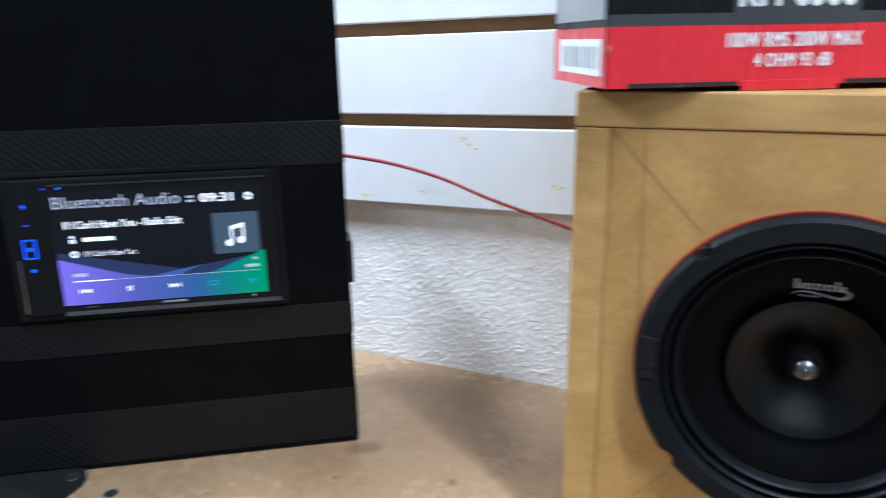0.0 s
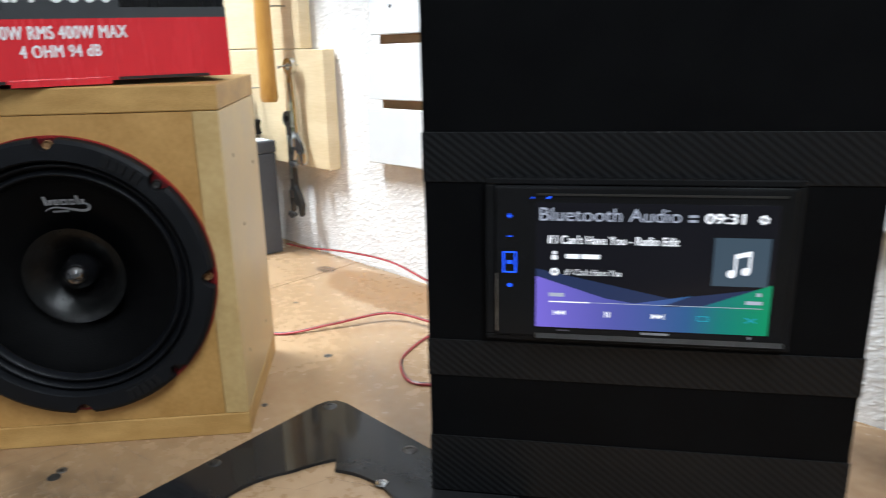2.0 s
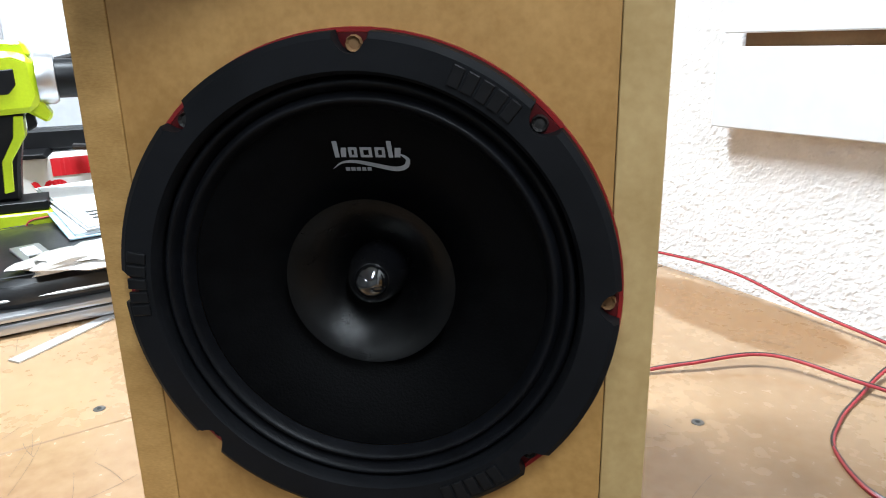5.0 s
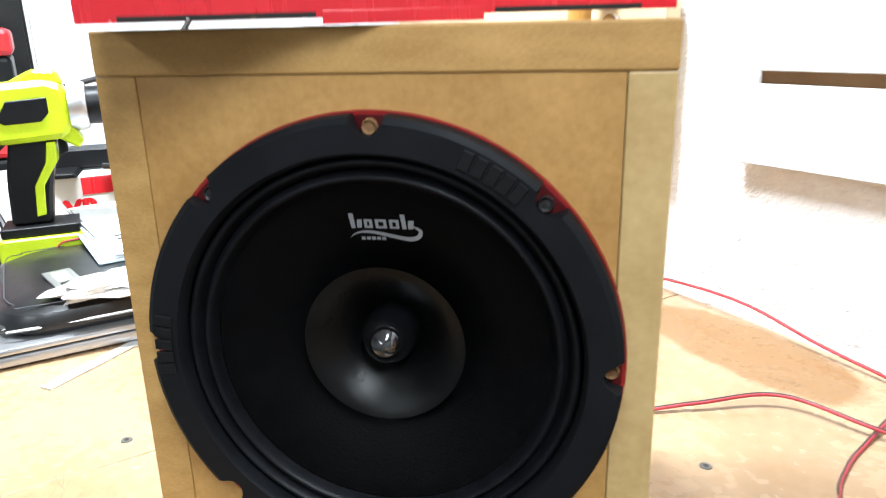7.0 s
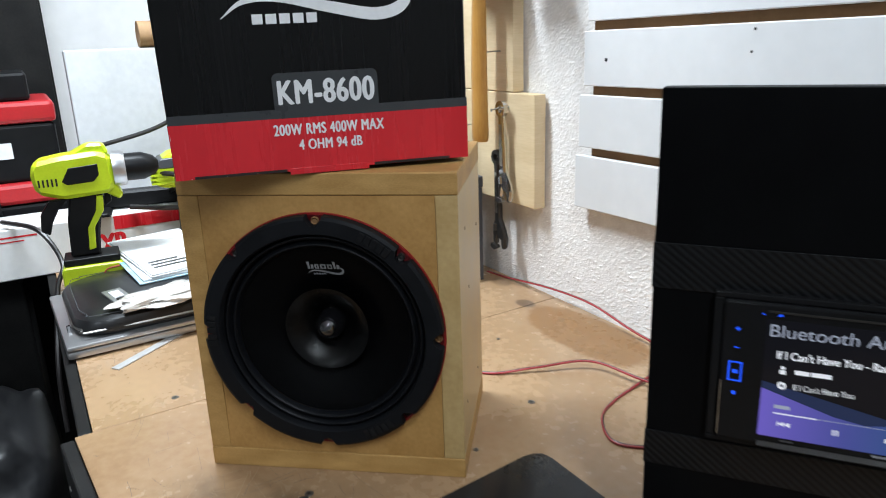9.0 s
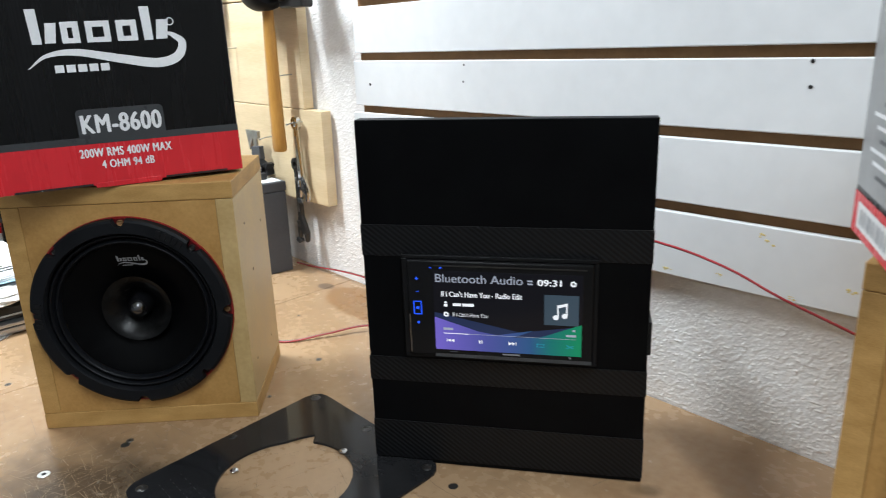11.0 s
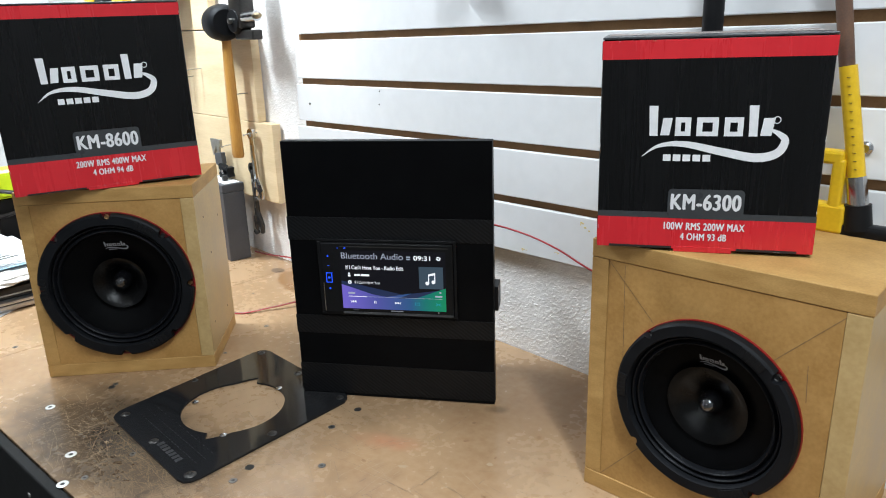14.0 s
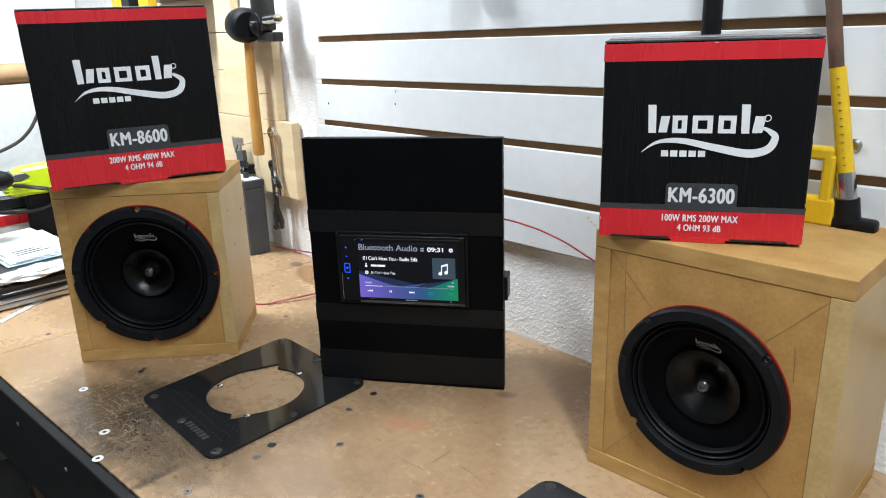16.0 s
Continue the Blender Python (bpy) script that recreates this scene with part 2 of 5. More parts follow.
GREY_PLASTIC = material("slate_grey_case", (0.060, 0.063, 0.072), (0.045, 0.047, 0.054), 20, 0.5, 0.42)
LIME = material("lime_tool_plastic", (0.50, 0.62, 0.012), (0.42, 0.53, 0.010), 30, 0.38, 0.3)
YELLOW = material("yellow_tool_paint", (0.72, 0.46, 0.012), (0.60, 0.37, 0.010), 22, 0.4, 0.32)
RUST = material("rusty_rod", (0.13, 0.065, 0.035), (0.07, 0.035, 0.022), 50, 0.6, 0.5, bump=0.2)
RED_PLASTIC = material("red_tool_plastic", (0.45, 0.018, 0.022), (0.36, 0.014, 0.018), 20, 0.4, 0.32)
SILVER = material("brushed_aluminium", (0.50, 0.50, 0.51), (0.46, 0.46, 0.47), 8, 0.34, 0.32, metal=0.85)
LEATHER = material("black_leather", (0.016, 0.016, 0.017), (0.010, 0.010, 0.011), 60, 0.34, 0.28, bump=0.10, bump_scale=900, bump_dist=0.0003, spec=0.5)
PAPER_BLUE = material("blue_paper", (0.20, 0.42, 0.56), (0.55, 0.66, 0.72), 22, 0.5)
PAPER = material("white_paper", (0.76, 0.77, 0.78), (0.66, 0.67, 0.69), 18, 0.5)
GREY_BOARD = material("scuffed_white_board", (0.58, 0.59, 0.61), (0.48, 0.49, 0.51), 7, 0.6, 0.5)
POLYBAG = material("cloudy_plastic_bag", (0.62, 0.60, 0.57), (0.46, 0.42, 0.38), 30, 0.15, 0.1, bump=0.4, bump_scale=60, bump_dist=0.003)
CABLE_RED = material("red_cable_pvc", (0.40, 0.035, 0.042), (0.30, 0.025, 0.032), 60, 0.45, 0.36)
CABLE_BLACK = material("black_cable_pvc", (0.020, 0.016, 0.016), (0.013, 0.011, 0.011), 60, 0.4, 0.32)
PENCIL = material("pencil_line", (0.12, 0.085, 0.05), (0.17, 0.115, 0.065), 120, 0.6)
YELLOW_STAIN = material("dried_glue_yellow", (0.62, 0.46, 0.12), (0.70, 0.58, 0.26), 90, 0.5)
HOLE = material("dark_hole", (0.012, 0.010, 0.008), None, 60, 0.8)
UI_DARK = glow("screen_dark", (0.006, 0.006, 0.009), 0.9)
UI_WHITE = glow("screen_white", (0.95, 0.97, 1.0), 1.1)
UI_GREY = glow("screen_grey", (0.46, 0.50, 0.60), 0.9)
UI_TILE = glow("screen_tile", (0.050, 0.078, 0.105), 1.0)
UI_MID = glow("screen_mid_blue", (0.020, 0.032, 0.085), 1.0)
UI_TEAL = glow("screen_teal", (0.03, 0.36, 0.48), 0.9)
UI_BLUE = glow("button_blue", (0.02, 0.10, 1.0), 1.6)


def screen_gradient():
    """The lower part of the picture on the display: violet to blue to green from side to side."""
    m = glow("screen_gradient", (0, 0, 0), 1.0)
    nt = m.node_tree
    n, l = nt.nodes, nt.links
    co = n.new("ShaderNodeTexCoord")
    sp = n.new("ShaderNodeSeparateXYZ")
    l.new(co.outputs["Object"], sp.inputs[0])
    mr = n.new("ShaderNodeMapRange")
    mr.inputs["From Min"].default_value, mr.inputs["From Max"].default_value = 0.066, 0.209
    l.new(sp.outputs[0], mr.inputs["Value"])
    cr = n.new("ShaderNodeValToRGB")
    e = cr.color_ramp.elements
    e[0].position, e[0].color = 0.0, (0.19, 0.14, 0.62, 1)
    e[1].position, e[1].color = 1.0, (0.010, 0.26, 0.11, 1)
    for p, c in ((0.35, (0.085, 0.095, 0.36, 1)), (0.66, (0.03, 0.10, 0.24, 1)), (0.8, (0.012, 0.18, 0.16, 1))):
        x = e.new(p)
        x.color = c
    l.new(mr.outputs[0], cr.inputs[0])
    l.new(cr.outputs[0], n["Principled BSDF"].inputs["Emission Color"])
    return m


UI_GRADIENT = screen_gradient()


# ---- building blocks ----
def part(name, bm, mat, parent=None, label="", smooth=False):
    """One bmesh as one mesh object under a thing or a part."""
    me = bpy.data.meshes.new(name)
    bmesh.ops.recalc_face_normals(bm, faces=bm.faces)
    bm.to_mesh(me)
    bm.free()
    for p in me.polygons:
        p.use_smooth = smooth
    if smooth:
        me.set_sharp_from_angle(angle=radians(35))
    me.materials.append(mat)
    ob = new(name, me)
    ob.parent = parent
    if label:
        tagged(ob, label)
    return ob


def thing(name, m, label, category, group="", kind=""):
    ob = new(name)
    ob.matrix_world = m
    ob.empty_display_size = 0.05
    return tagged(ob, label, category, group, kind)


def solid(name, bm, mat, label, category, m=None, smooth=False, group="", kind=""):
    ob = part(name, bm, mat, None, "", smooth)
    if m is not None:
        ob.matrix_world = m
    return tagged(ob, label, category, group, kind)


def box(x0, x1, y0, y1, z0, z1, bevel=0.0, bm=None, seg=2):
    bm = bm or bmesh.new()
    r = bmesh.ops.create_cube(bm, size=1.0, matrix=Matrix.LocRotScale(((x0 + x1) / 2, (y0 + y1) / 2, (z0 + z1) / 2), None, (x1 - x0, y1 - y0, z1 - z0)))
    if bevel:
        edges = list({e for v in r["verts"] for e in v.link_edges})
        bmesh.ops.bevel(bm, geom=edges, offset=bevel, segments=seg, affect="EDGES", profile=0.5)
    return bm


def rod(p0, p1, r0, r1=None, seg=20, bm=None):
    bm = bm or bmesh.new()
    p0, p1 = Vector(p0), Vector(p1)
    q = (p1 - p0).to_track_quat("Z", "Y")
    m = Matrix.LocRotScale((p0 + p1) / 2, q, None)
    bmesh.ops.create_cone(bm, cap_ends=True, segments=seg, radius1=r0, radius2=r0 if r1 is None else r1, depth=(p1 - p0).length, matrix=m)
    return bm


def lathe(profile, seg=64, bm=None, centre=(0, 0, 0)):
    """Turns rows of (radius, y) round the y axis."""
    bm = bm or bmesh.new()
    cx, cy, cz = centre
    rings = []
    for r, y in profile:
        if r < 1e-6:
            rings.append([bm.verts.new((cx, cy + y, cz))])
        else:
            rings.append([bm.verts.new((cx + r * math.cos(2 * math.pi * k / seg), cy + y, cz + r * math.sin(2 * math.pi * k / seg))) for k in range(seg)])
    for a, b in zip(rings, rings[1:]):
        for k in range(seg):
            j = (k + 1) % seg
            if len(a) == 1 and len(b) == 1:
                continue
            if len(a) == 1:
                bm.faces.new((a[0], b[k], b[j]))
            elif len(b) == 1:
                bm.faces.new((a[k], b[0], a[j]))
            else:
                bm.faces.new((a[k], b[k], b[j], a[j]))
    return bm


def smooth_line(points, steps=10):
    """A Catmull-Rom line through the points."""
    pts = [Vector(p) for p in points]
    pts = [pts[0] * 2 - pts[1]] + pts + [pts[-1] * 2 - pts[-2]]
    out = []
    for a, b, c, d in zip(pts, pts[1:], pts[2:], pts[3:]):
        for k in range(steps):
            t = k / steps
            out.append(0.5 * (2 * b + (c - a) * t + (2 * a - 5 * b + 4 * c - d) * t * t + (3 * b - a - 3 * c + d) * t ** 3))
    return out + [pts[-2]]


def tube(points, radius, seg=8, steps=10, bm=None, offset=(0, 0, 0)):
    bm = bm or bmesh.new()
    line = [p + Vector(offset) for p in smooth_line(points, steps)]
    rings, side = [], Vector((0, 0, 1))
    for k, p in enumerate(line):
        t = (line[min(k + 1, len(line) - 1)] - line[max(k - 1, 0)]).normalized()
        u = t.cross(side)
        u = u.normalized() if u.length > 1e-3 else t.orthogonal().normalized()
        v = t.cross(u).normalized()
        side = -v if (-v).dot(side) > 0 else v
        v = t.cross(u).normalized()
        rings.append([bm.verts.new(p + radius * (math.cos(2 * math.pi * j / seg) * u + math.sin(2 * math.pi * j / seg) * v)) for j in range(seg)])
    for a, b in zip(rings, rings[1:]):
        shift = min(range(seg), key=lambda s: (a[0].co - b[s].co).length)
        for j in range(seg):
            bm.faces.new((a[j], a[(j + 1) % seg], b[(j + 1 + shift) % seg], b[(j + shift) % seg]))
    bm.faces.new(rings[0][::-1])
    bm.faces.new(rings[-1])
    return bm


def prism(outline, y0, y1, bm=None, bevel=0.0):
    """An outline of (x, z) pushed from y0 to y1."""
    bm = bm or bmesh.new()
    f = bm.faces.new([bm.verts.new((x, y0, z)) for x, z in outline])
    r = bmesh.ops.extrude_face_region(bm, geom=[f])
    vs = [g for g in r["geom"] if isinstance(g, bmesh.types.BMVert)]
    bmesh.ops.translate(bm, verts=vs, vec=(0, y1 - y0, 0))
    if bevel:
        bmesh.ops.bevel(bm, geom=list(bm.edges), offset=bevel, segments=1, affect="EDGES")
    return bm


def sheet(outline, y, bm=None):
    """A flat print in the xz plane."""
    bm = bm or bmesh.new()
    bm.faces.new([bm.verts.new((x, y, z)) for x, z in outline])
    return bm


def rect(x0, x1, z0, z1, y, bm=None):
    return sheet(((x0, z0), (x1, z0), (x1, z1), (x0, z1)), y, bm)


def rounded(x0, x1, z0, z1, r, n=6):
    pts = []
    for cx, cz, a in ((x1 - r, z0 + r, -90), (x1 - r, z1 - r, 0), (x0 + r, z1 - r, 90), (x0 + r, z0 + r, 180)):
        pts += [(cx + r * math.cos(radians(a + 90 * k / n)), cz + r * math.sin(radians(a + 90 * k / n))) for k in range(n + 1)]
    return pts


def disc(cx, cz, r, n=20):
    return [(cx + r * math.cos(2 * math.pi * k / n), cz + r * math.sin(2 * math.pi * k / n)) for k in range(n)]


def words(name, text, x, z, width, height, y, mat, parent, bold=0.0, align=0.0, narrow=False):
    """Lettering in the xz plane, fitted to a width and height. align: 0 from x to the right, 0.5 centred on x. bold: how far the strokes are widened, as a part of the height."""
    cu = bpy.data.curves.new(name, "FONT")
    cu.body, cu.size = text, 1.0
    if narrow:
        cu.offset, cu.space_character = 0.0, 1.10
    tmp = new(name + "_tmp", cu)
    me = bpy.data.meshes.new_from_object(tmp.evaluated_get(bpy.context.evaluated_depsgraph_get()))
    bpy.data.objects.remove(tmp)
    xs, ys = [v.co.x for v in me.vertices], [v.co.y for v in me.vertices]
    kx, ky = width / (max(xs) - min(xs)), height / (max(ys) - min(ys))
    out = bmesh.new()
    for k, (dx, dz) in enumerate(((-1, 0), (1, 0), (0, -0.6), (0, 0.6)) if bold else ((0, 0),)):
        vs = [out.verts.new((x - align * width + (v.co.x - min(xs)) * kx + dx * bold * height, y - 0.00004 * k, z + (v.co.y - min(ys)) * ky + dz * bold * height)) for v in me.vertices]
        for p in me.polygons:
            out.faces.new([vs[i] for i in p.vertices])
    bpy.data.meshes.remove(me)
    return part(name, out, mat, parent)


def holed_board(x0, x1, z0, z1, y0, y1, cx, cz, r, n=64):
    """A board with a round hole through it."""
    bm = bmesh.new()
    rows = []
    for y in (y0, y1):
        inner, outer = [], []
        for k in range(n):
            a = 2 * math.pi * k / n
            c, s = math.cos(a), math.sin(a)
            inner.append(bm.verts.new((cx + r * c, y, cz + r * s)))
            far = min((x1 - cx) / c if c > 1e-9 else ((x0 - cx) / c if c < -1e-9 else 9e9), (z1 - cz) / s if s > 1e-9 else ((z0 - cz) / s if s < -1e-9 else 9e9))
            outer.append(bm.verts.new((cx + far * c, y, cz + far * s)))
        for x, z in ((x0, z0), (x1, z0), (x1, z1), (x0, z1)):
            near = min(outer, key=lambda v: (v.co.x - x) ** 2 + (v.co.z - z) ** 2)
            near.co.x, near.co.z = x, z
        rows.append((inner, outer))
    (i0, o0), (i1, o1) = rows
    for k in range(n):
        j = (k + 1) % n
        bm.faces.new((i0[k], i0[j], o0[j], o0[k]))
        bm.faces.new((i1[k], o1[k], o1[j], i1[j]))
        bm.faces.new((i0[k], i1[k], i1[j], i0[j]))
        bm.faces.new((o0[k], o0[j], o1[j], o1[k]))
    return bm


# ---- the room ----
WALL_Y, TOP = 0.743, 0.9
tagged(part("floor", box(-2.2, 2.6, -2.8, WALL_Y + 0.2, -0.1, 0.0), CONCRETE), "grey concrete workshop floor under the bench", "floor", kind="structure")
tagged(part("ceiling", box(-2.2, 2.6, -2.8, WALL_Y + 0.2, 2.8, 2.9), WALL_WHITE), "plain white painted workshop ceiling", "ceiling", kind="structure")
wall_back = tagged(part("wall_back", box(-2.2, 2.6, WALL_Y + 0.004, WALL_Y + 0.2, 0.0, 2.8), STUCCO), "white rough stucco wall behind the bench", "wall", kind="structure")
tagged(part("wall_left", box(-1.62, -1.52, -2.8, WALL_Y + 0.002, 0.0, 2.8), WALL_WHITE), "plain white painted wall", "wall", kind="structure")
tagged(part("wall_right", box(2.6, 2.7, -2.8, WALL_Y + 0.2, 0.0, 2.8), PAINT), "plain grey painted wall", "wall", kind="structure")
tagged(part("wall_front", box(-2.2, 2.6, -2.9, -2.8, 0.0, 2.8), PAINT), "plain grey painted wall", "wall", kind="structure")


def stucco_skin(name, x0, x1, z0, z1, step):
    bm = bmesh.new()
    nx, nz = round((x1 - x0) / step), round((z1 - z0) / step)
    grid = []
    for i in range(nx + 1):
        row = []
        for k in range(nz + 1):
            x, z = x0 + (x1 - x0) * i / nx, z0 + (z1 - z0) * k / nz
            h = 0.6 * max(0.0, noise.noise((x * 190, z * 230, 0.3))) + 0.6 * max(0.0, noise.noise((x * 370 + 9, z * 420, 4.2))) + 0.2 * noise.noise((x * 22, z * 22, 7))
            row.append(bm.verts.new((x, WALL_Y + 0.0012 - 0.0014 * max(h, -0.2), z)))
        grid.append(row)
    for i in range(nx):
        for k in range(nz):
            bm.faces.new((grid[i][k], grid[i + 1][k], grid[i + 1][k + 1], grid[i][k + 1]))
    return part(name, bm, STUCCO, wall_back, "knobbly trowelled stucco", smooth=False)


stucco_skin("stucco_coat", -0.42, 1.25, 0.898, 1.10, 0.0019)
stucco_skin("stucco_coat", -0.32, -0.07, 1.10, 1.56, 0.0024)

# slotted display panel on the wall
SLAT0, PITCH = 1.0515, 0.0775
slat_panel = thing("slotted_wall_panel", pose(0, 0, 0), "white slotted wall panel with brown grooves, fixed over stucco", "wall panel")


def hung_askew(bm):
    """The panel hangs about a degree out of level."""
    for v in bm.verts:
        v.co.z += 0.0162 * v.co.x
    return bm


part("backing_board", hung_askew(box(-0.113, 1.9, 0.7350, 0.7405, SLAT0 + 0.004, 1.98, 0.0005)), MDF_DARK, slat_panel, "raw brown fibreboard showing in the grooves")
random.seed(4)
for k in range(12):
    z0 = SLAT0 + k * PITCH + (0.0055 if k else 0.0025)
    part("slat", hung_askew(box(-0.134 + 0.0065 * min(k, 4) + random.uniform(-0.002, 0.002), 1.9, 0.7264, 0.7348, z0, SLAT0 + (k + 1) * PITCH - 0.0055, 0.0012)), WHITE_SLAT, slat_panel)
for x, z, r in ((-0.0816, 1.2427, 0.0036), (0.1225, 1.2745, 0.0022), (0.1205, 1.2532, 0.0022), (0.5547, 1.2847, 0.003), (0.5551, 1.2629, 0.003)):
    part("nail_hole", lathe(((0, -0.0004), (0.62 * r, -0.0003), (0.62 * r, 0.002)), 12, centre=(x, 0.7262, z)), HOLE if r < 0.003 else DARK_STEEL, slat_panel)
part("panel_screw", lathe(((0, -0.004), (0.004, -0.0035), (0.0065, -0.001), (0.007, 0.002)), 20, centre=(0.8465, 0.7259, 1.2552)), STEEL, slat_panel, "chrome screw head", smooth=True)
random.seed(12)
for x, z in ((0.5277, 1.1233), (0.535, 1.117), (0.487, 1.075), (0.430, 1.067), (0.562, 1.068), (0.6102, 1.0871)):
    bm = bmesh.new()
    for k in range(5):
        dx, dz, r = random.uniform(-0.004, 0.004), random.uniform(-0.002, 0.002), random.uniform(0.0006, 0.0017)
        bmesh.ops.create_uvsphere(bm, u_segments=8, v_segments=6, radius=r, matrix=Matrix.LocRotScale((x + dx, 0.7264, z + dz), None, (1.3, 0.25, 0.7)))
    part("glue_spot", bm, YELLOW_STAIN, slat_panel)

# ---- bench ----
bench = thing("workbench", pose(0, 0, 0), "worn fibreboard workbench with a black front edge", "workbench")
FRONT = 0.113


def bench_board(name, corners, parent):
    bm = bmesh.new()
    f = bm.faces.new([bm.verts.new((x, y, TOP)) for x, y in corners])
    r = bmesh.ops.extrude_face_region(bm, geom=[f])
    bmesh.ops.translate(bm, verts=[g for g in r["geom"] if isinstance(g, bmesh.types.BMVert)], vec=(0, 0, -0.03))
    bmesh.ops.bevel(bm, geom=list(bm.edges), offset=0.0007, segments=1, affect="EDGES")
    return part(name, bm, BENCH, parent, "scratched, stained fibreboard top")


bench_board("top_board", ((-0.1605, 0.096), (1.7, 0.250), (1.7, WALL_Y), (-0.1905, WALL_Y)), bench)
bench_board("top_board", ((-1.3, FRONT), (-0.1620, FRONT), (-0.1920, WALL_Y), (-1.3, WALL_Y)), bench)
part("front_edge", box(-1.3, -0.164, FRONT - 0.014, FRONT - 0.0006, 0.76, TOP - 0.002, 0.002), BLACK_EDGE, bench, "black edge board")
SLANT = pose(-0.1605, 0.096, 0, 0, 0, math.degrees(math.atan2(0.154, 1.8605)))
part("front_edge", box(0, 1.866, -0.014, -0.0006, 0.76, TOP - 0.002, 0.002), BLACK_EDGE, bench, "black edge board with small screws").matrix_local = SLANT
for x in (0.03, 0.18, 0.35, 0.52, 0.76, 1.16):
    part("edge_screw", lathe(((0, -0.001), (0.003, -0.001), (0.0035, 0.001)), 10, centre=(x, -0.0142, 0.862)), ZINC, bench).matrix_local = SLANT
for x in (-1.2, -0.12, 1.5):
    part("bench_leg", box(x, x + 0.07, 0.27, 0.34, 0, TOP - 0.03, 0.003), PINE, bench, "pale pine leg")
    part("bench_leg", box(x, x + 0.07, 0.66, 0.73, 0, TOP - 0.03, 0.003), PINE, bench, "pale pine leg")
part("under_shelf", box(-1.2, 1.55, 0.265, 0.72, 0.30, 0.33), BLACK_EDGE, bench)


def bench_screw(x, y, r, mat):
    part("countersunk_screw", lathe(((0.40 * r, -0.0006), (0.42 * r, 0.0), (0.96 * r, 0.0), (1.04 * r, -0.0006)), 16), mat, bench).matrix_local = pose(x, y, TOP + 0.0005, 90, 0, 0)
    part("screw_socket", lathe(((0, 0.0), (0.41 * r, 0.0)), 10), HOLE, bench).matrix_local = pose(x, y, TOP + 0.0003, 90, 0, 0)


for x, y, r, bright in ((0.0619, 0.1780, 0.0062, 1), (0.2031, 0.1592, 0.0066, 1), (0.2588, 0.1325, 0.0066, 1), (0.3815, 0.4110, 0.0055, 0), (0.4412, 0.3544, 0.0055, 0), (-0.1907, 0.2003, 0.005, 0), (0.0396, 0.5227, 0.005, 0), (0.2643, 0.1542, 0.005, 0), (0.2565, 0.2116, 0.005, 0), (0.3926, 0.2690, 0.006, 0), (0.3977, 0.1816, 0.006, 0), (0.0607, 0.2649, 0.005, 0), (0.5862, 0.3565, 0.006, 0), (-0.1160, 0.5874, 0.003, 0), (0.0833, 0.4237, 0.0035, 0), (-0.4450, 0.5420, 0.005, 0)):
    bench_screw(x, y, r if bright else 0.8 * r, BRIGHT_SCREW if bright else SCREW)
for x, y, r in ((0.3712, 0.4600, 0.0045), (0.3832, 0.2949, 0.005), (0.066, 0.258, 0.0045)):
    part("drilled_hole", lathe(((0, 0.0), (r, 0.0), (1.1 * r, -0.0004)), 14), HOLE, bench).matrix_local = pose(x, y, TOP + 0.0004, 90, 0, 0)

def scratch_lines(name, count, mat, seed, cx, cy, rx, ry, wide):
    """Thin straight and slightly bent scoring lines, spread round a worn place on the top."""
    random.seed(seed)
    bm = bmesh.new()
    for k in range(count):
        x, y = random.gauss(cx, rx), random.gauss(cy, ry)
        a, n = random.choice((0.0, 0.05, 1.57, 1.5, 0.6, -0.5)) + random.gauss(0, 0.14), 4
        length, w, bend = random.uniform(0.010, 0.075) * random.random() ** 0.7, random.uniform(0.4, 1.0) * wide, random.gauss(0, 0.10)
        pts = [(x + length * q / n * math.cos(a + bend * q / n), y + length * q / n * math.sin(a + bend * q / n)) for q in range(n + 1)]
        if any(qy < 0.115 + 0.083 * qx or qy > 0.738 for qx, qy in pts):
            continue
        z = TOP + 0.00015 + 0.0001 * random.random()
        rows = [(bm.verts.new((px - w * math.sin(a), py + w * math.cos(a), z)), bm.verts.new((px + w * math.sin(a), py - w * math.cos(a), z))) for px, py in pts]
        for p, q in zip(rows, rows[1:]):
            bm.faces.new((p[0], q[0], q[1], p[1]))
    tagged(part(name, bm, mat, bench, "fine scored lines in the top"), kind="stuff")


SCORED_LIGHT = material("scored_fibre", (0.36, 0.25, 0.145), (0.26, 0.175, 0.10), 60, 0.7)
SCORED_DARK = material("dirt_in_scores", (0.07, 0.045, 0.028), (0.11, 0.07, 0.04), 60, 0.7)
scratch_lines("scored_line", 1500, SCORED_LIGHT, 21, 0.25, 0.185, 0.11, 0.055, 0.00017)
scratch_lines("scored_line", 520, SCORED_LIGHT, 22, 0.45, 0.28, 0.12, 0.09, 0.00016)
scratch_lines("dark_scored_line", 1000, SCORED_DARK, 23, 0.25, 0.18, 0.14, 0.055, 0.00017)
scratch_lines("dark_scored_line", 300, SCORED_DARK, 24, 0.47, 0.33, 0.16, 0.10, 0.00017)
scratch_lines("dark_scored_line", 60, SCORED_DARK, 25, -0.1, 0.4, 0.25, 0.2, 0.00020)
random.seed(31)
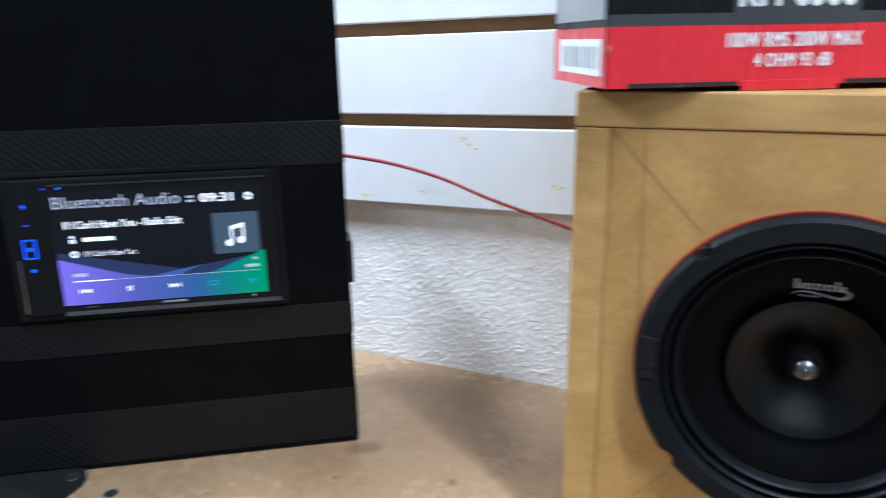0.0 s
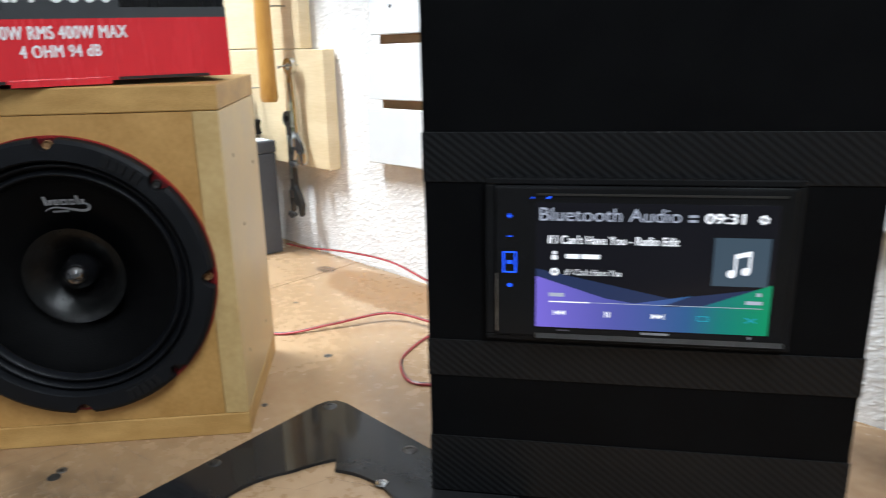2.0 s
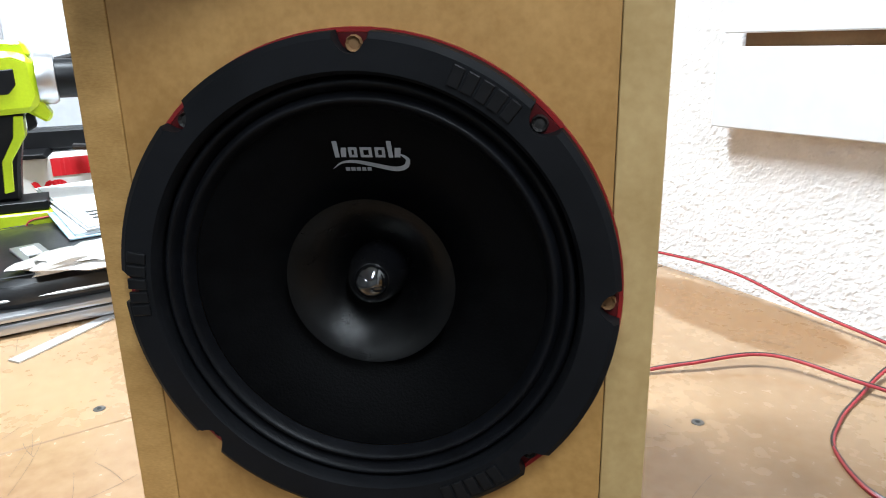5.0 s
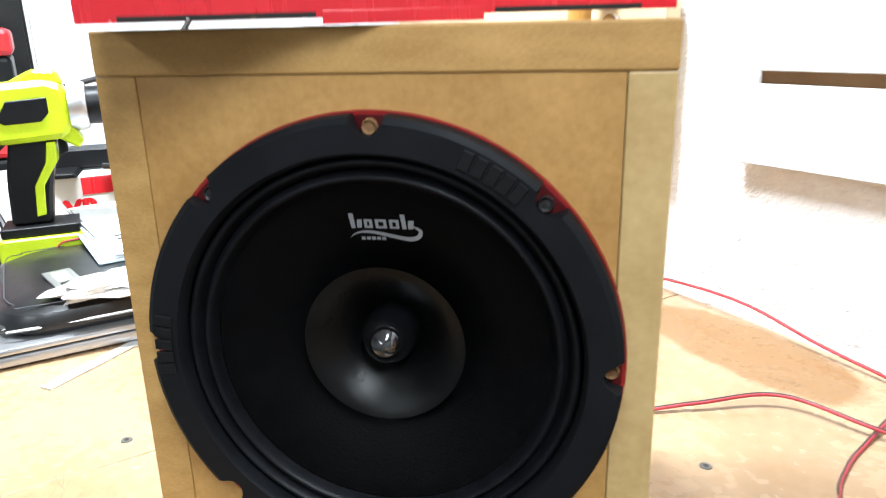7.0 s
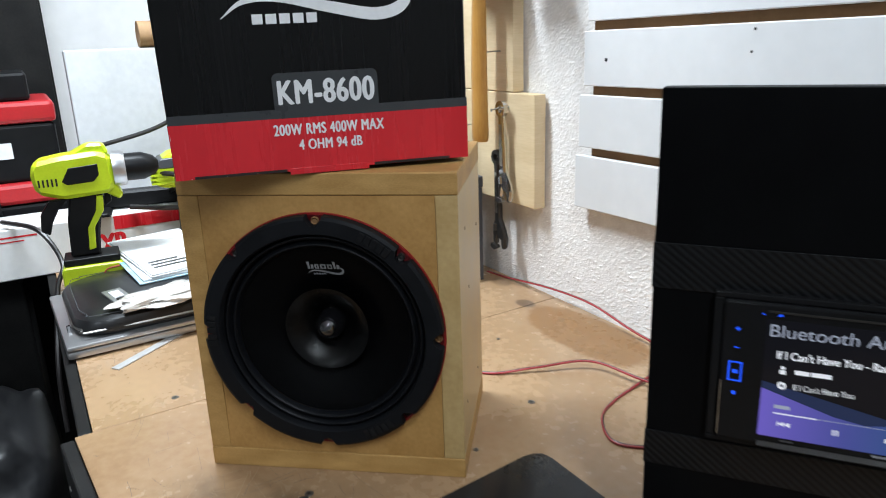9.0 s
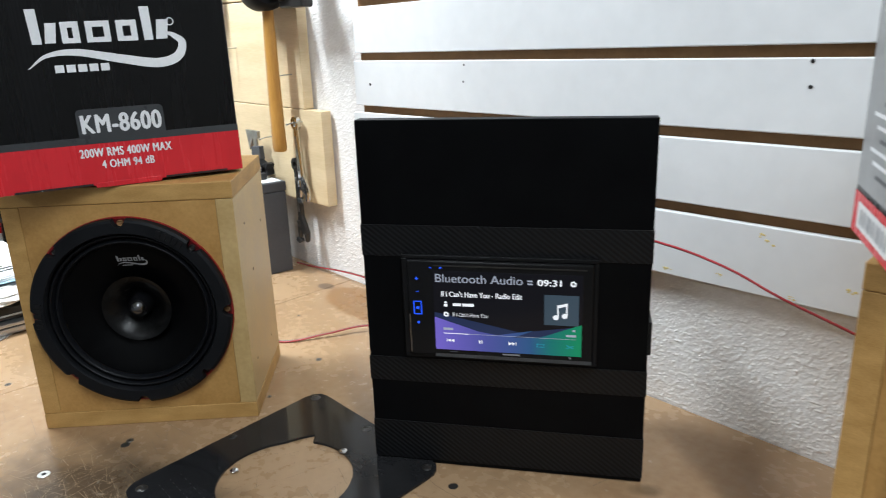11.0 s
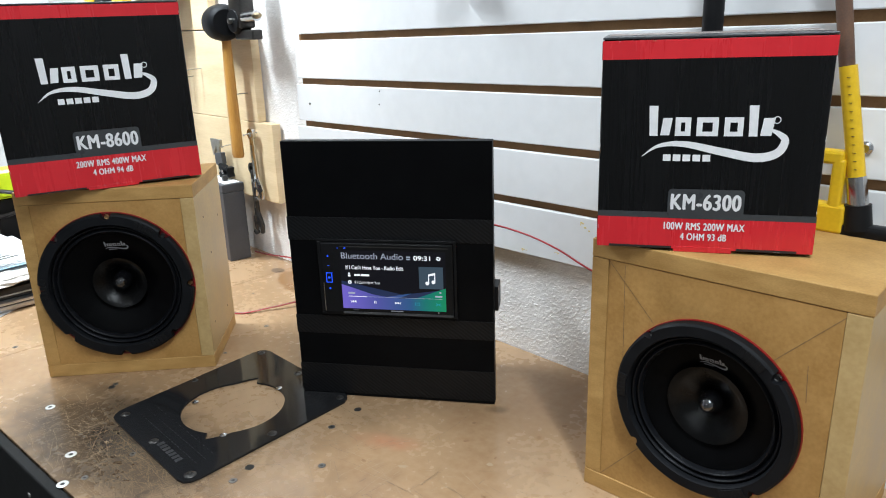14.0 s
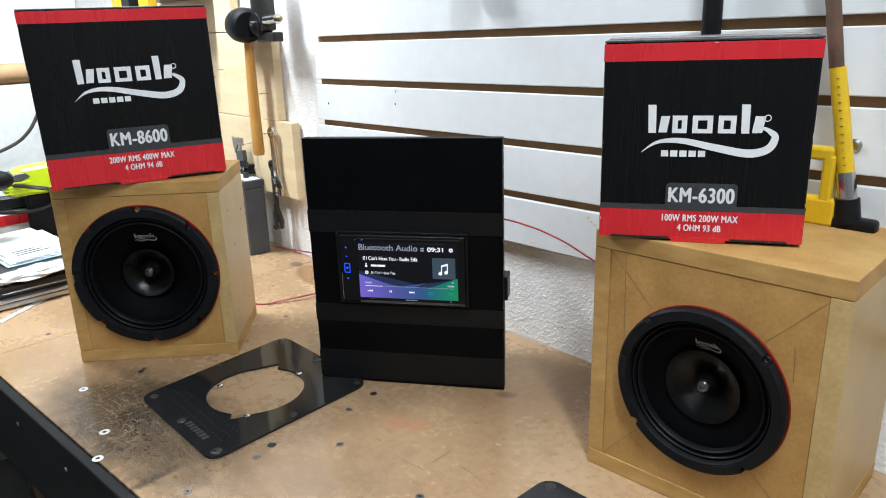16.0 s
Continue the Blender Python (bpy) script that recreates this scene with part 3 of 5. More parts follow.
for k in range(12):
    x, y = random.choice(((0.52, 0.55), (0.50, 0.50), (0.60, 0.58), (0.47, 0.41), (0.57, 0.46), (-0.05, 0.16)))
    bm = bmesh.new()
    x, y, r = x + random.gauss(0, 0.025), max(0.14, y + random.gauss(0, 0.025)), random.uniform(0.001, 0.0032)
    stretch, turn = random.uniform(1, 2.4), random.uniform(0, 3)
    bm.faces.new([bm.verts.new((x + r * stretch * (1 + 0.3 * math.sin(3 * a + k)) * math.cos(a) * math.cos(turn) - r * math.sin(a) * math.sin(turn), y + r * stretch * math.cos(a) * math.sin(turn) + r * (1 + 0.3 * math.cos(2 * a + k)) * math.sin(a) * math.cos(turn), TOP + 0.00012)) for a in [2 * math.pi * j / 14 for j in range(14)]])
    part("chipped_spot", bm, MDF_DARK if k % 3 else SCORED_LIGHT, bench)

# ---- router insert plate of smoked acrylic ----
def skewed(u, v, a, b, c, d):
    """A place in a four-cornered plate, u and v from 0 to 1."""
    return (1 - v) * ((1 - u) * Vector(a) + u * Vector(b)) + v * ((1 - u) * Vector(d) + u * Vector(c))


plate = thing("insert_plate", pose(0, 0, TOP), "smoked black acrylic router plate with a round cut-out", "plate")
PA, PB, PC, PD = (0.148, 0.225), (0.3655, 0.2245), (0.345, 0.472), (0.1185, 0.472)
ETCH = material("faint_etching", (0.024, 0.024, 0.026), None, 80, 0.5)
bm = bmesh.new()
n_hole = 120
hole_c, hole_r = Vector((0.2475, 0.3490)), 0.0665
outer2 = [tuple(skewed(u, v, PA, PB, PC, PD)) for u, v in rounded(0, 1, 0, 1, 0.075, 8)]
ring_o, ring_i = [], []
for k in range(n_hole):
    a = 2 * math.pi * k / n_hole
    turn = (a - radians(123)) % math.pi
    r = hole_r * (1.0 + (0.24 * (1 - turn / 0.5) ** 1.3 if turn < 0.5 else 0.0))
    ring_i.append(hole_c + Vector((math.cos(a), math.sin(a))) * r)
    ray, best = Vector((math.cos(a), math.sin(a))), 9.0
    for p, q in zip(outer2, outer2[1:] + outer2[:1]):
        p, q = Vector(p) - hole_c, Vector(q) - hole_c
        den = ray.x * (q - p).y - ray.y * (q - p).x
        if abs(den) > 1e-12:
            s = (p.x * (q - p).y - p.y * (q - p).x) / den
            t = (p.x * ray.y - p.y * ray.x) / den
            if s > 0 and -1e-6 <= t <= 1 + 1e-6:
                best = min(best, s)
    ring_o.append(hole_c + ray * best)
layers = []
for z in (0.0004, 0.0030):
    layers.append(([bm.verts.new((*p, z)) for p in ring_i], [bm.verts.new((*p, z)) for p in ring_o]))
for k in range(n_hole):
    j = (k + 1) % n_hole
    (i0, o0), (i1, o1) = layers
    bm.faces.new((i1[k], i1[j], o1[j], o1[k]))
    bm.faces.new((i0[k], o0[k], o0[j], i0[j]))
    bm.faces.new((i0[k], i0[j], i1[j], i1[k]))
    bm.faces.new((o0[k], o1[k], o1[j], o0[j]))
part("acrylic_sheet", bm, ACRYLIC, plate)
for x, y, r, mt in ((0.1625, 0.240, 0.0055, 0), (0.1398, 0.3472, 0.0045, 0), (0.1317, 0.4587, 0.0055, 0), (0.2494, 0.4173, 0.0042, 1), (0.333, 0.460, 0.005, 0), (0.344, 0.349, 0.0055, 0), (0.351, 0.239, 0.0065, 0),
                    (0.3023, 0.3054, 0.0042, 1), (0.253, 0.239, 0.0055, 0), (0.199, 0.319, 0.004, 1), (0.232, 0.460, 0.0055, 0)):
    part("plate_screw", lathe(((0, 0.0), (0.4 * r, 0.0), (0.5 * r, 0.0008), (r, 0.0), (1.1 * r, -0.0006)), 14), STEEL if mt else DARK_STEEL, plate).matrix_local = pose(x, y, 0.0036, 90, 0, 0)
random.seed(8)
bm = bmesh.new()
for row, (v, count) in enumerate(((0.16, 22), (0.235, 22), (0.31, 16))):
    for k in range(count):
        u = 0.12 + 0.78 * k / count
        p = skewed(u, v * 0.62 + 0.02, PA, PB, PC, PD)
        if (p - hole_c).length > 0.071:
            w = 0.0022 if k % 2 else 0.0012
            bm.faces.new([bm.verts.new((p.x + dx, p.y + dy, 0.0033)) for dx, dy in ((-w, -0.0004), (w, -0.0004), (w, 0.0004), (-w, 0.0004))])
part("etched_scale", bm, ETCH, plate, "fine etched grey scale marks")
bm = bmesh.new()
c0 = skewed(0.66, 0.055, PA, PB, PC, PD)
for k in range(7):
    x = c0.x - 0.028 + 0.008 * k
    bm.faces.new([bm.verts.new((x + dx, c0.y + dy, 0.0033)) for dx, dy in ((0, 0), (0.006, 0), (0.006, 0.009), (0, 0.009))])
part("maker_mark", bm, ETCH, plate, "faint grey bars")

second = thing("spare_plate", pose(0.700, 0.395, TOP), "smoked black acrylic plate with a screw in its corner", "plate")
bm = bmesh.new()
f = bm.faces.new([bm.verts.new((x, y, 0.0006)) for x, y in rounded(-0.033, 0.10, -0.10, 0.078, 0.018)])
r = bmesh.ops.extrude_face_region(bm, geom=[f])
bmesh.ops.translate(bm, verts=[g for g in r["geom"] if isinstance(g, bmesh.types.BMVert)], vec=(0, 0, 0.006))
part("acrylic_sheet", bm, ACRYLIC, second)
part("plate_screw", lathe(((0, 0.0), (0.003, 0.0), (0.006, 0.0), (0.0066, -0.0006)), 14), DARK_STEEL, second).matrix_local = pose(-0.020, 0.066, 0.0072, 90, 0, 0)


# ---- loudspeakers ----
def driver(name, R, m, label, turn, whiz, notches, half, depth):
    """A round full-range driver, seen from -y: origin at its centre on the baffle's face."""
    root = thing(name, m, label, "speaker driver", "speaker drivers")
    # notch floor, with the pockets' shade painted into its red
    part("basket_flange", lathe(((0.86 * R, 0.004), (0.86 * R, -0.0011), (0.984 * R, -0.0011), (0.984 * R, 0.004)), 96), SHADED_RED, root, "red flange seen in the notches, its shade put into the colour", True)
    part("basket_rim", lathe(((0.986 * R, 0.004), (0.986 * R, -0.0012), (1.002 * R, -0.0012), (1.004 * R, -0.0005), (1.004 * R, 0.004)), 96), RED_METAL, root, "red painted steel rim behind the gasket", True)
    # gasket ring with notches at its outer edge
    bm, seg, prof = bmesh.new(), 640, ((0.838, -0.0035), (0.842, -0.0085), (0.855, -0.0105), (0.965, -0.0105), (0.990, -0.0085), (0.995, -0.0015))
    rings = []
    for k in range(seg):
        a = 2 * math.pi * k / seg + turn
        d = abs(((k / seg * notches + 0.5) % 1.0) - 0.5) / notches * 2 * math.pi * R
        cut = max(0.0, 1 - (d / half) ** 2) ** 0.5 * depth / R
        rings.append([bm.verts.new((min(q, 0.995 - cut) * R * math.cos(a), y, min(q, 0.995 - cut) * R * math.sin(a))) for q, y in prof])
    for k in range(seg):
        for a, b in zip(range(len(prof) - 1), range(1, len(prof))):
            j = (k + 1) % seg
            bm.faces.new((rings[k][a], rings[j][a], rings[j][b], rings[k][b]))
    part("gasket", bm, RUBBER, root, "black rubber mounting gasket", True)
    for k in range(notches):
        a, bare = 2 * math.pi * k / notches + turn, notches == 8 and k % 2 == 0
        part("screw_hole" if bare else "mounting_screw", lathe(((0, -0.0032), (0.002, -0.003), (0.0030, -0.0042), (0.0036, -0.0020)), 10), MDF_DARK if bare else DARK_STEEL, root).matrix_local = pose((0.995 * R - 0.62 * depth) * math.cos(a), 0, (0.995 * R - 0.62 * depth) * math.sin(a))
    # rolled surround in two waves
    pr = [(0.845 * R, -0.004)]
    for k in range(25):
        q = k / 24
        pr.append(((0.842 - 0.125 * q) * R, -0.0005 - 0.0052 * abs(math.sin(2 * math.pi * q)) + 0.002 * q))
    part("surround", lathe(pr, 96), SURROUND, root, "doubly rolled black cloth surround", True)
    pr = []
    for k in range(17):
        q = k / 16
        pr.append(((0.718 - 0.55 * q) * R, 0.002 + 0.30 * R * (q ** 1.25) * 0.9))
    part("cone", lathe(pr, 96), CONE, root, "black paper cone", True)
    pr = []
    for k in range(13):
        q = k / 12
        pr.append(((whiz - (whiz - 0.11) * q ** 0.75) * R, 0.072 * R + 0.20 * R * q))
    pr = [((whiz + 0.005) * R, 0.078 * R), ((whiz + 0.007) * R, 0.070 * R)] + pr
    part("whizzer_cone", lathe(pr, 96), WHIZZER, root, "glossier black inner cone", True)
    part("phase_plug", lathe([(0.128 * R, 0.28 * R), (0.124 * R, 0.20 * R), (0.112 * R, 0.135 * R), (0.090 * R, 0.085 * R), (0.060 * R, 0.048 * R), (0.028 * R, 0.026 * R), (0.008 * R, 0.020 * R), (0.0, 0.0195 * R)], 48), DOME, root, "gloss black bullet-shaped plug", True)
    # raised bars where lettering stands on the gasket, and the print on the cone
    for mid in (58, 178, 298):
        for k in range(5):
            a = radians(mid - 7.0 + 3.5 * k)
            b = part("raised_letter", box(-0.0024, 0.0024, -0.0009, 0.0009, -0.0042, 0.0042, 0.0005), SATIN_BLACK, root)
            b.matrix_local = Matrix.Translation((0.915 * R * math.cos(a), -0.0106, 0.915 * R * math.sin(a))) @ Euler((0, -a + math.pi / 2, 0)).to_matrix().to_4x4()
    mark(root, -0.125 * R, 0.515 * R, 0.31 * R, None, LOGO_GREY, cone=R)
    return root


def mark(root, x, z, w, y, mat, cone=0.0):
    """The maker's mark as plain blocks over a swoosh. On a cone it follows the slope."""
    h, pieces = 0.222 * w, []

    def lay(polys):
        pieces.append(polys)

    for a, b, tall in ((0.03, 0.18, 1.0), (0.21, 0.32, 0.62), (0.36, 0.51, 0.62), (0.55, 0.68, 0.62), (0.72, 0.88, 1.0)):
        if tall > 0.9:
            m = a + 0.058
            polys = [[(a, 0), (m, 0), (m - 0.005, tall), (a - 0.01, tall)], [(m + 0.018, 0.02), (b - 0.01, 0.02), (b + 0.01, 0.60), (m + 0.035, 0.60)]]
        else:
            c, d = a + 0.040, b - 0.040
            polys = [[(a, 0), (c, 0), (c, tall), (a, tall)], [(d, 0), (b, 0), (b, tall), (d, tall)], [(c, 0), (d, 0), (d, 0.15), (c, 0.15)], [(c, tall - 0.17), (d, tall - 0.17), (d, tall), (c, tall)]]
        lay([[(x + px * w, z + pz * h) for px, pz in poly] for poly in polys])
    line = smooth_line([(-0.02, 0, -0.155), (0.10, 0, -0.075), (0.28, 0, -0.06), (0.55, 0, -0.115), (0.78, 0, -0.155), (0.92, 0, -0.12), (0.965, 0, -0.03), (0.92, 0, 0.02), (0.86, 0, 0.05)], 10)
    edge = []
    for k, p in enumerate(line):
        d = line[min(k + 1, len(line) - 1)] - line[max(k - 1, 0)]
        t = 0.002 + 0.030 * math.sin(math.pi * min(1, k / len(line) * 0.95))
        nrm = Vector((-d.z, 0, d.x)).normalized() * t
        edge.append((p - nrm, p + nrm))
    lay([[(x + v.x * w, z + v.z * w) for v in (a[0], b[0], b[1], a[1])] for a, b in zip(edge, edge[1:])])
    for k in range(5):
        a = 0.135 + 0.070 * k
        lay([[(x + px * w, z + pz * w) for px, pz in ((a, -0.188), (a + 0.055, -0.188), (a + 0.055, -0.138), (a, -0.138))]])

    def build(bm, polys):
        seen = {}
        for poly in polys:
            row = []
            for px, pz in poly:
                key = (round(px, 7), round(pz, 7))
                if key not in seen:
                    q = max(0.0, (0.718 - math.hypot(px, pz) / cone) / 0.55) if cone else 0
                    seen[key] = bm.verts.new((px, 0.002 + 0.27 * cone * q ** 1.25 - 0.0006 if cone else y, pz))
                row.append(seen[key])
            bm.faces.new(row)
        return bm

    if cone:
        bm = bmesh.new()
        for polys in pieces:
            build(bm, polys)
        tagged(part("maker_mark", bm, mat, root, "small silver blocks over a swoosh"), kind="stuff")
    else:
        for k, polys in enumerate(pieces):
            part("logo_block" if k < 5 else "logo_swoosh" if k == 5 else "logo_bar", build(bmesh.new(), polys), mat, root)


def cabinet(name, m, W, H, D, cx, cz, R, label, lines):
    """A small butt-jointed cabinet: origin at its front lower left corner, depth along +y."""
    T = 0.0185
    root = thing(name, m, label, "speaker box", "speaker boxes")
    part("bottom_board", box(0, W, 0, D, 0, T, 0.0009), MDF_EDGE, root)
    part("top_board", box(0, W, 0.0004, D, H - T, H, 0.0011), MDF_EDGE, root)
    part("side_board", box(0.0003, T, 0.0005, D, T + 0.0003, H - T - 0.0003, 0.0006), MDF_EDGE, root)
    part("side_board", box(W - T, W - 0.0003, 0.0005, D, T + 0.0003, H - T - 0.0003, 0.0006), MDF_SIDE, root, "sanded side with glue and nail marks, paled for wall bounce")
    part("baffle", holed_board(T + 0.0003, W - T - 0.0003, T + 0.0003, H - T - 0.0003, 0.0012, T, cx, cz, 0.80 * R), MDF_FACE, root, "flat fibreboard front")
    part("back_board", box(T + 0.0003, W - T - 0.0003, D - T, D - 0.001, T + 0.0003, H - T - 0.0003), MDF_FACE, root)
    random.seed(len(name))
    for y, z in () if lines else ((0.03, 0.06), (0.06, 0.16), (0.04, 0.22), (0.12, 0.05), (0.13, 0.20)):
        part("filled_nail", rod((W - 0.0006, y, z), (W + 0.0002, y, z), 0.0016, seg=8), PENCIL, root)
    for (x0, z0), (x1, z1) in lines:
        d = Vector((x1 - x0, z1 - z0)).normalized() * 0.00022
        part("pencil_line", sheet(((x0 - d.y, z0 + d.x), (x1 - d.y, z1 + d.x), (x1 + d.y, z1 - d.x), (x0 + d.y, z0 - d.x)), 0.0008), PENCIL, root)
    return root


LBOX = pose(-0.033, 0.206, TOP, 0, 0, 51.16)
RBOX = pose(0.6736, 0.5355, TOP, 0, 0, 2.87)
cabinet("speaker_cabinet", LBOX, 0.2382, 0.2763, 0.1634, 0.1186, 0.1372, 0.1063, "bare fibreboard speaker cabinet with an eight-inch driver, on the bench", [])
cabinet("speaker_cabinet", RBOX, 0.2458, 0.2764, 0.182, 0.1229, 0.1354, 0.0854, "bare fibreboard speaker cabinet with pencilled diagonals round a smaller driver",
        [((0.019, 0.257), (0.068, 0.205)), ((0.231, 0.257), (0.175, 0.198)), ((0.019, 0.019), (0.065, 0.072)), ((0.231, 0.019), (0.178, 0.068)), ((0.036, 0.256), (0.040, 0.100)), ((0.205, 0.205), (0.207, 0.172))])
driver("loudspeaker", 0.1063, LBOX @ pose(0.1186, 0, 0.1372), "black eight-inch loudspeaker with red rim in the larger-cone cabinet", radians(-0.8), 0.345, 8, 0.0070, 0.0088)
driver("loudspeaker", 0.0854, RBOX @ pose(0.1229, 0, 0.1354), "black six-inch loudspeaker with red rim in the pencilled cabinet", radians(40.9), 0.44, 4, 0.0045, 0.0066)


# ---- black panel with the head unit ----
PANEL = pose(0.281, 0.4376, TOP + 0.0005, 0, -0.2, 35.64)
PW, PH = 0.2625, 0.3453
panel = thing("display_panel", PANEL, "black vinyl-wrapped board holding a car stereo, standing on the bench", "display panel")
part("board", box(0, PW, 0, 0.015, 0, PH, 0.0008), BLACK_VINYL, panel, "matte black vinyl over fibreboard")
for z0, z1 in ((0.2195, 0.2496), (0.0907, 0.1162), (0.004, 0.046)):
    part("carbon_band", box(-0.0006, PW + 0.0006, -0.0008, 0.0045, z0, z1, 0.0003), WEAVE, panel, "carbon-look vinyl strip")
for x in (0.012, PW - 0.027):
    part("prop_foot", box(x, x + 0.015, 0.0155, 0.12, 0.0, 0.11, 0.001), SATIN_BLACK, panel)
part("rear_bracket", box(-0.0022, 0.006, 0.0155, 0.045, 0.232, 0.258, 0.001), SATIN_BLACK, panel)
part("rear_bracket", box(PW - 0.008, PW + 0.004, 0.0155, 0.045, 0.125, 0.158, 0.001), SATIN_BLACK, panel)

unit = thing("car_stereo", PANEL @ pose(0.0070, 0, 0.0145) @ Matrix.Scale(0.942, 4), "black car stereo with lit touch screen in the panel", "car stereo")
part("chassis", box(0.0425, 0.2205, 0.003, 0.15, 0.118, 0.2165, 0.001), DARK_STEEL, unit)
bm = bmesh.new()
for a, b, c, d in ((0.0335, 0.2235, 0.2175, 0.2215), (0.0335, 0.2235, 0.1125, 0.1165), (0.0335, 0.0395, 0.1165, 0.2175), (0.2195, 0.2235, 0.1165, 0.2175)):
    box(a, b, -0.0065, -0.0002, c, d, 0.0008, bm)
part("trim_ring", bm, GLOSS_BLACK, unit, "black trim ring")
part("fascia", box(0.0397, 0.2192, -0.0095, 0.002, 0.1168, 0.2172, 0.0016), GLOSS_BLACK, unit, "gloss black fascia")
part("disc_slot", box(0.066, 0.213, -0.0101, -0.009, 0.2115, 0.2128), HOLE, unit)
bm = bmesh.new()
for x in (0.066, 0.2188):
    for y, z in ((-0.0094, 0.1172), (-0.0125, 0.1172), (-0.0094, 0.1196)):
        bm.verts.new((x, y, z))
bm.verts.ensure_lookup_table()
for f in ((0, 1, 2), (3, 5, 4), (0, 3, 4, 1), (1, 4, 5, 2), (0, 2, 5, 3)):
    bm.faces.new([bm.verts[k] for k in f])
part("lower_lip", bm, POLISHED_LIP, unit, "polished sloping lower lip")
# added bright strip imitates the glint on the fascia's left edge
part("edge_glint_strip", box(0.0403, 0.0412, -0.0104, -0.009, 0.120, 0.160, 0.0003), ZINC, unit)
scr = part("screen", box(0.0655, 0.2095, -0.0098, -0.0089, 0.1235, 0.2070, 0.0002), UI_DARK, unit, "lit display showing the music player")
E = -0.0100
part("backdrop_haze", sheet(((0.0660, 0.1400), (0.2090, 0.1400), (0.2090, 0.1555), (0.150, 0.1465), (0.0660, 0.1640)), E + 0.00006), UI_MID, scr)
part("backdrop", sheet(((0.0660, 0.1242), (0.2090, 0.1242), (0.2090, 0.1575), (0.170, 0.1425), (0.128, 0.1395), (0.0660, 0.1590)), E), UI_GRADIENT, scr, "violet to green gradient")
part("backdrop_ray", sheet(((0.0660, 0.1242), (0.105, 0.1242), (0.163, 0.1490), (0.128, 0.1425), (0.0660, 0.1520)), E - 0.0001), UI_GRADIENT, scr)
words("heading", "Bluetooth Audio", 0.0680, 0.1955, 0.085, 0.0085, E - 0.0002, UI_GREY, scr)
words("clock", "09:31", 0.1672, 0.1955, 0.0222, 0.0062, E - 0.0002, UI_WHITE, scr, 0.05)
words("track_title", "If I Can't Have You - Radio Edit", 0.0735, 0.1808, 0.079, 0.0056, E - 0.0002, UI_WHITE, scr, 0.03)
words("album_title", "If I Can't Have You", 0.0845, 0.1602, 0.0345, 0.0042, E - 0.0002, UI_WHITE, scr)
for k, (a, b) in enumerate(((0.0845, 0.0930), (0.0940, 0.1055))):
    part("artist_bar", rect(a, b, 0.1712, 0.1742, E - 0.0002), UI_WHITE, scr)
part("person_icon", sheet(disc(0.0775, 0.1748, 0.0013, 12), E - 0.0002, sheet(rounded(0.0757, 0.0793, 0.1702, 0.1732, 0.0008), E - 0.0002)), UI_WHITE, scr)
bm, bm2 = bmesh.new(), bmesh.new()
for k in range(24):
    a0, a1 = 2 * math.pi * k / 24, 2 * math.pi * (k + 1) / 24
    sheet([(0.0777 + r * math.cos(a), 0.1622 + r * math.sin(a)) for r, a in ((0.0010, a0), (0.0026, a0), (0.0026, a1), (0.0010, a1))], E - 0.0002, bm)
    r1 = 0.0031 if k % 4 < 2 else 0.0025
    sheet([(0.2005 + r * math.cos(a), 0.1984 + r * math.sin(a)) for r, a in ((0.0012, a0), (r1, a0), (r1, a1), (0.0012, a1))], E - 0.0002, bm2)
part("disc_icon", bm, UI_WHITE, scr)
part("gear_icon", bm2, UI_WHITE, scr)
part("cover_tile", rect(0.1735, 0.2060, 0.1560, 0.1868, E - 0.0001), UI_TILE, scr)
bm = sheet(disc(0.1845, 0.1640, 0.0026), E - 0.0003)
sheet(disc(0.1928, 0.1658, 0.0026), E - 0.0003, bm)
sheet(((0.1858, 0.1640), (0.1872, 0.1640), (0.1872, 0.1760), (0.1858, 0.1755)), E - 0.0003, bm)
sheet(((0.1941, 0.1658), (0.1955, 0.1658), (0.1955, 0.1785), (0.1941, 0.1780)), E - 0.0003, bm)
sheet(((0.1858, 0.1735), (0.1955, 0.1760), (0.1955, 0.1790), (0.1858, 0.1765)), E - 0.0003, bm)
part("note_icon", bm, UI_WHITE, scr)
part("progress_line", rect(0.0745, 0.2040, 0.1418, 0.1422, E - 0.0002), UI_GREY, scr)
part("progress_bar", rect(0.0745, 0.1000, 0.1416, 0.1424, E - 0.0003), UI_WHITE, scr)
for x0, x1, z0, z1 in ((0.0745, 0.0840, 0.1455, 0.1480), (0.1945, 0.2040, 0.1445, 0.1468), (0.2005, 0.2030, 0.1500, 0.1522), (0.1575, 0.1625, 0.1990, 0.2006), (0.1575, 0.1625, 0.1960, 0.1976)):
    part("small_text_bar", rect(x0, x1, z0, z1, E - 0.0002), UI_GREY, scr)
bm = sheet(((0.0780, 0.1345), (0.0815, 0.1327), (0.0815, 0.1363)), E - 0.0002)
sheet(((0.0815, 0.1345), (0.0850, 0.1327), (0.0850, 0.1363)), E - 0.0002, bm)
rect(0.0773, 0.0779, 0.1327, 0.1363, E - 0.0002, bm)
part("back_icon", bm, UI_WHITE, scr)
bm = rect(0.1098, 0.1108, 0.1325, 0.1363, E - 0.0002)
rect(0.1120, 0.1130, 0.1325, 0.1363, E - 0.0002, bm)
part("pause_icon", bm, UI_WHITE, scr)
bm = sheet(((0.1390, 0.1325), (0.1425, 0.1343), (0.1390, 0.1361)), E - 0.0002)
sheet(((0.1425, 0.1325), (0.1460, 0.1343), (0.1425, 0.1361)), E - 0.0002, bm)
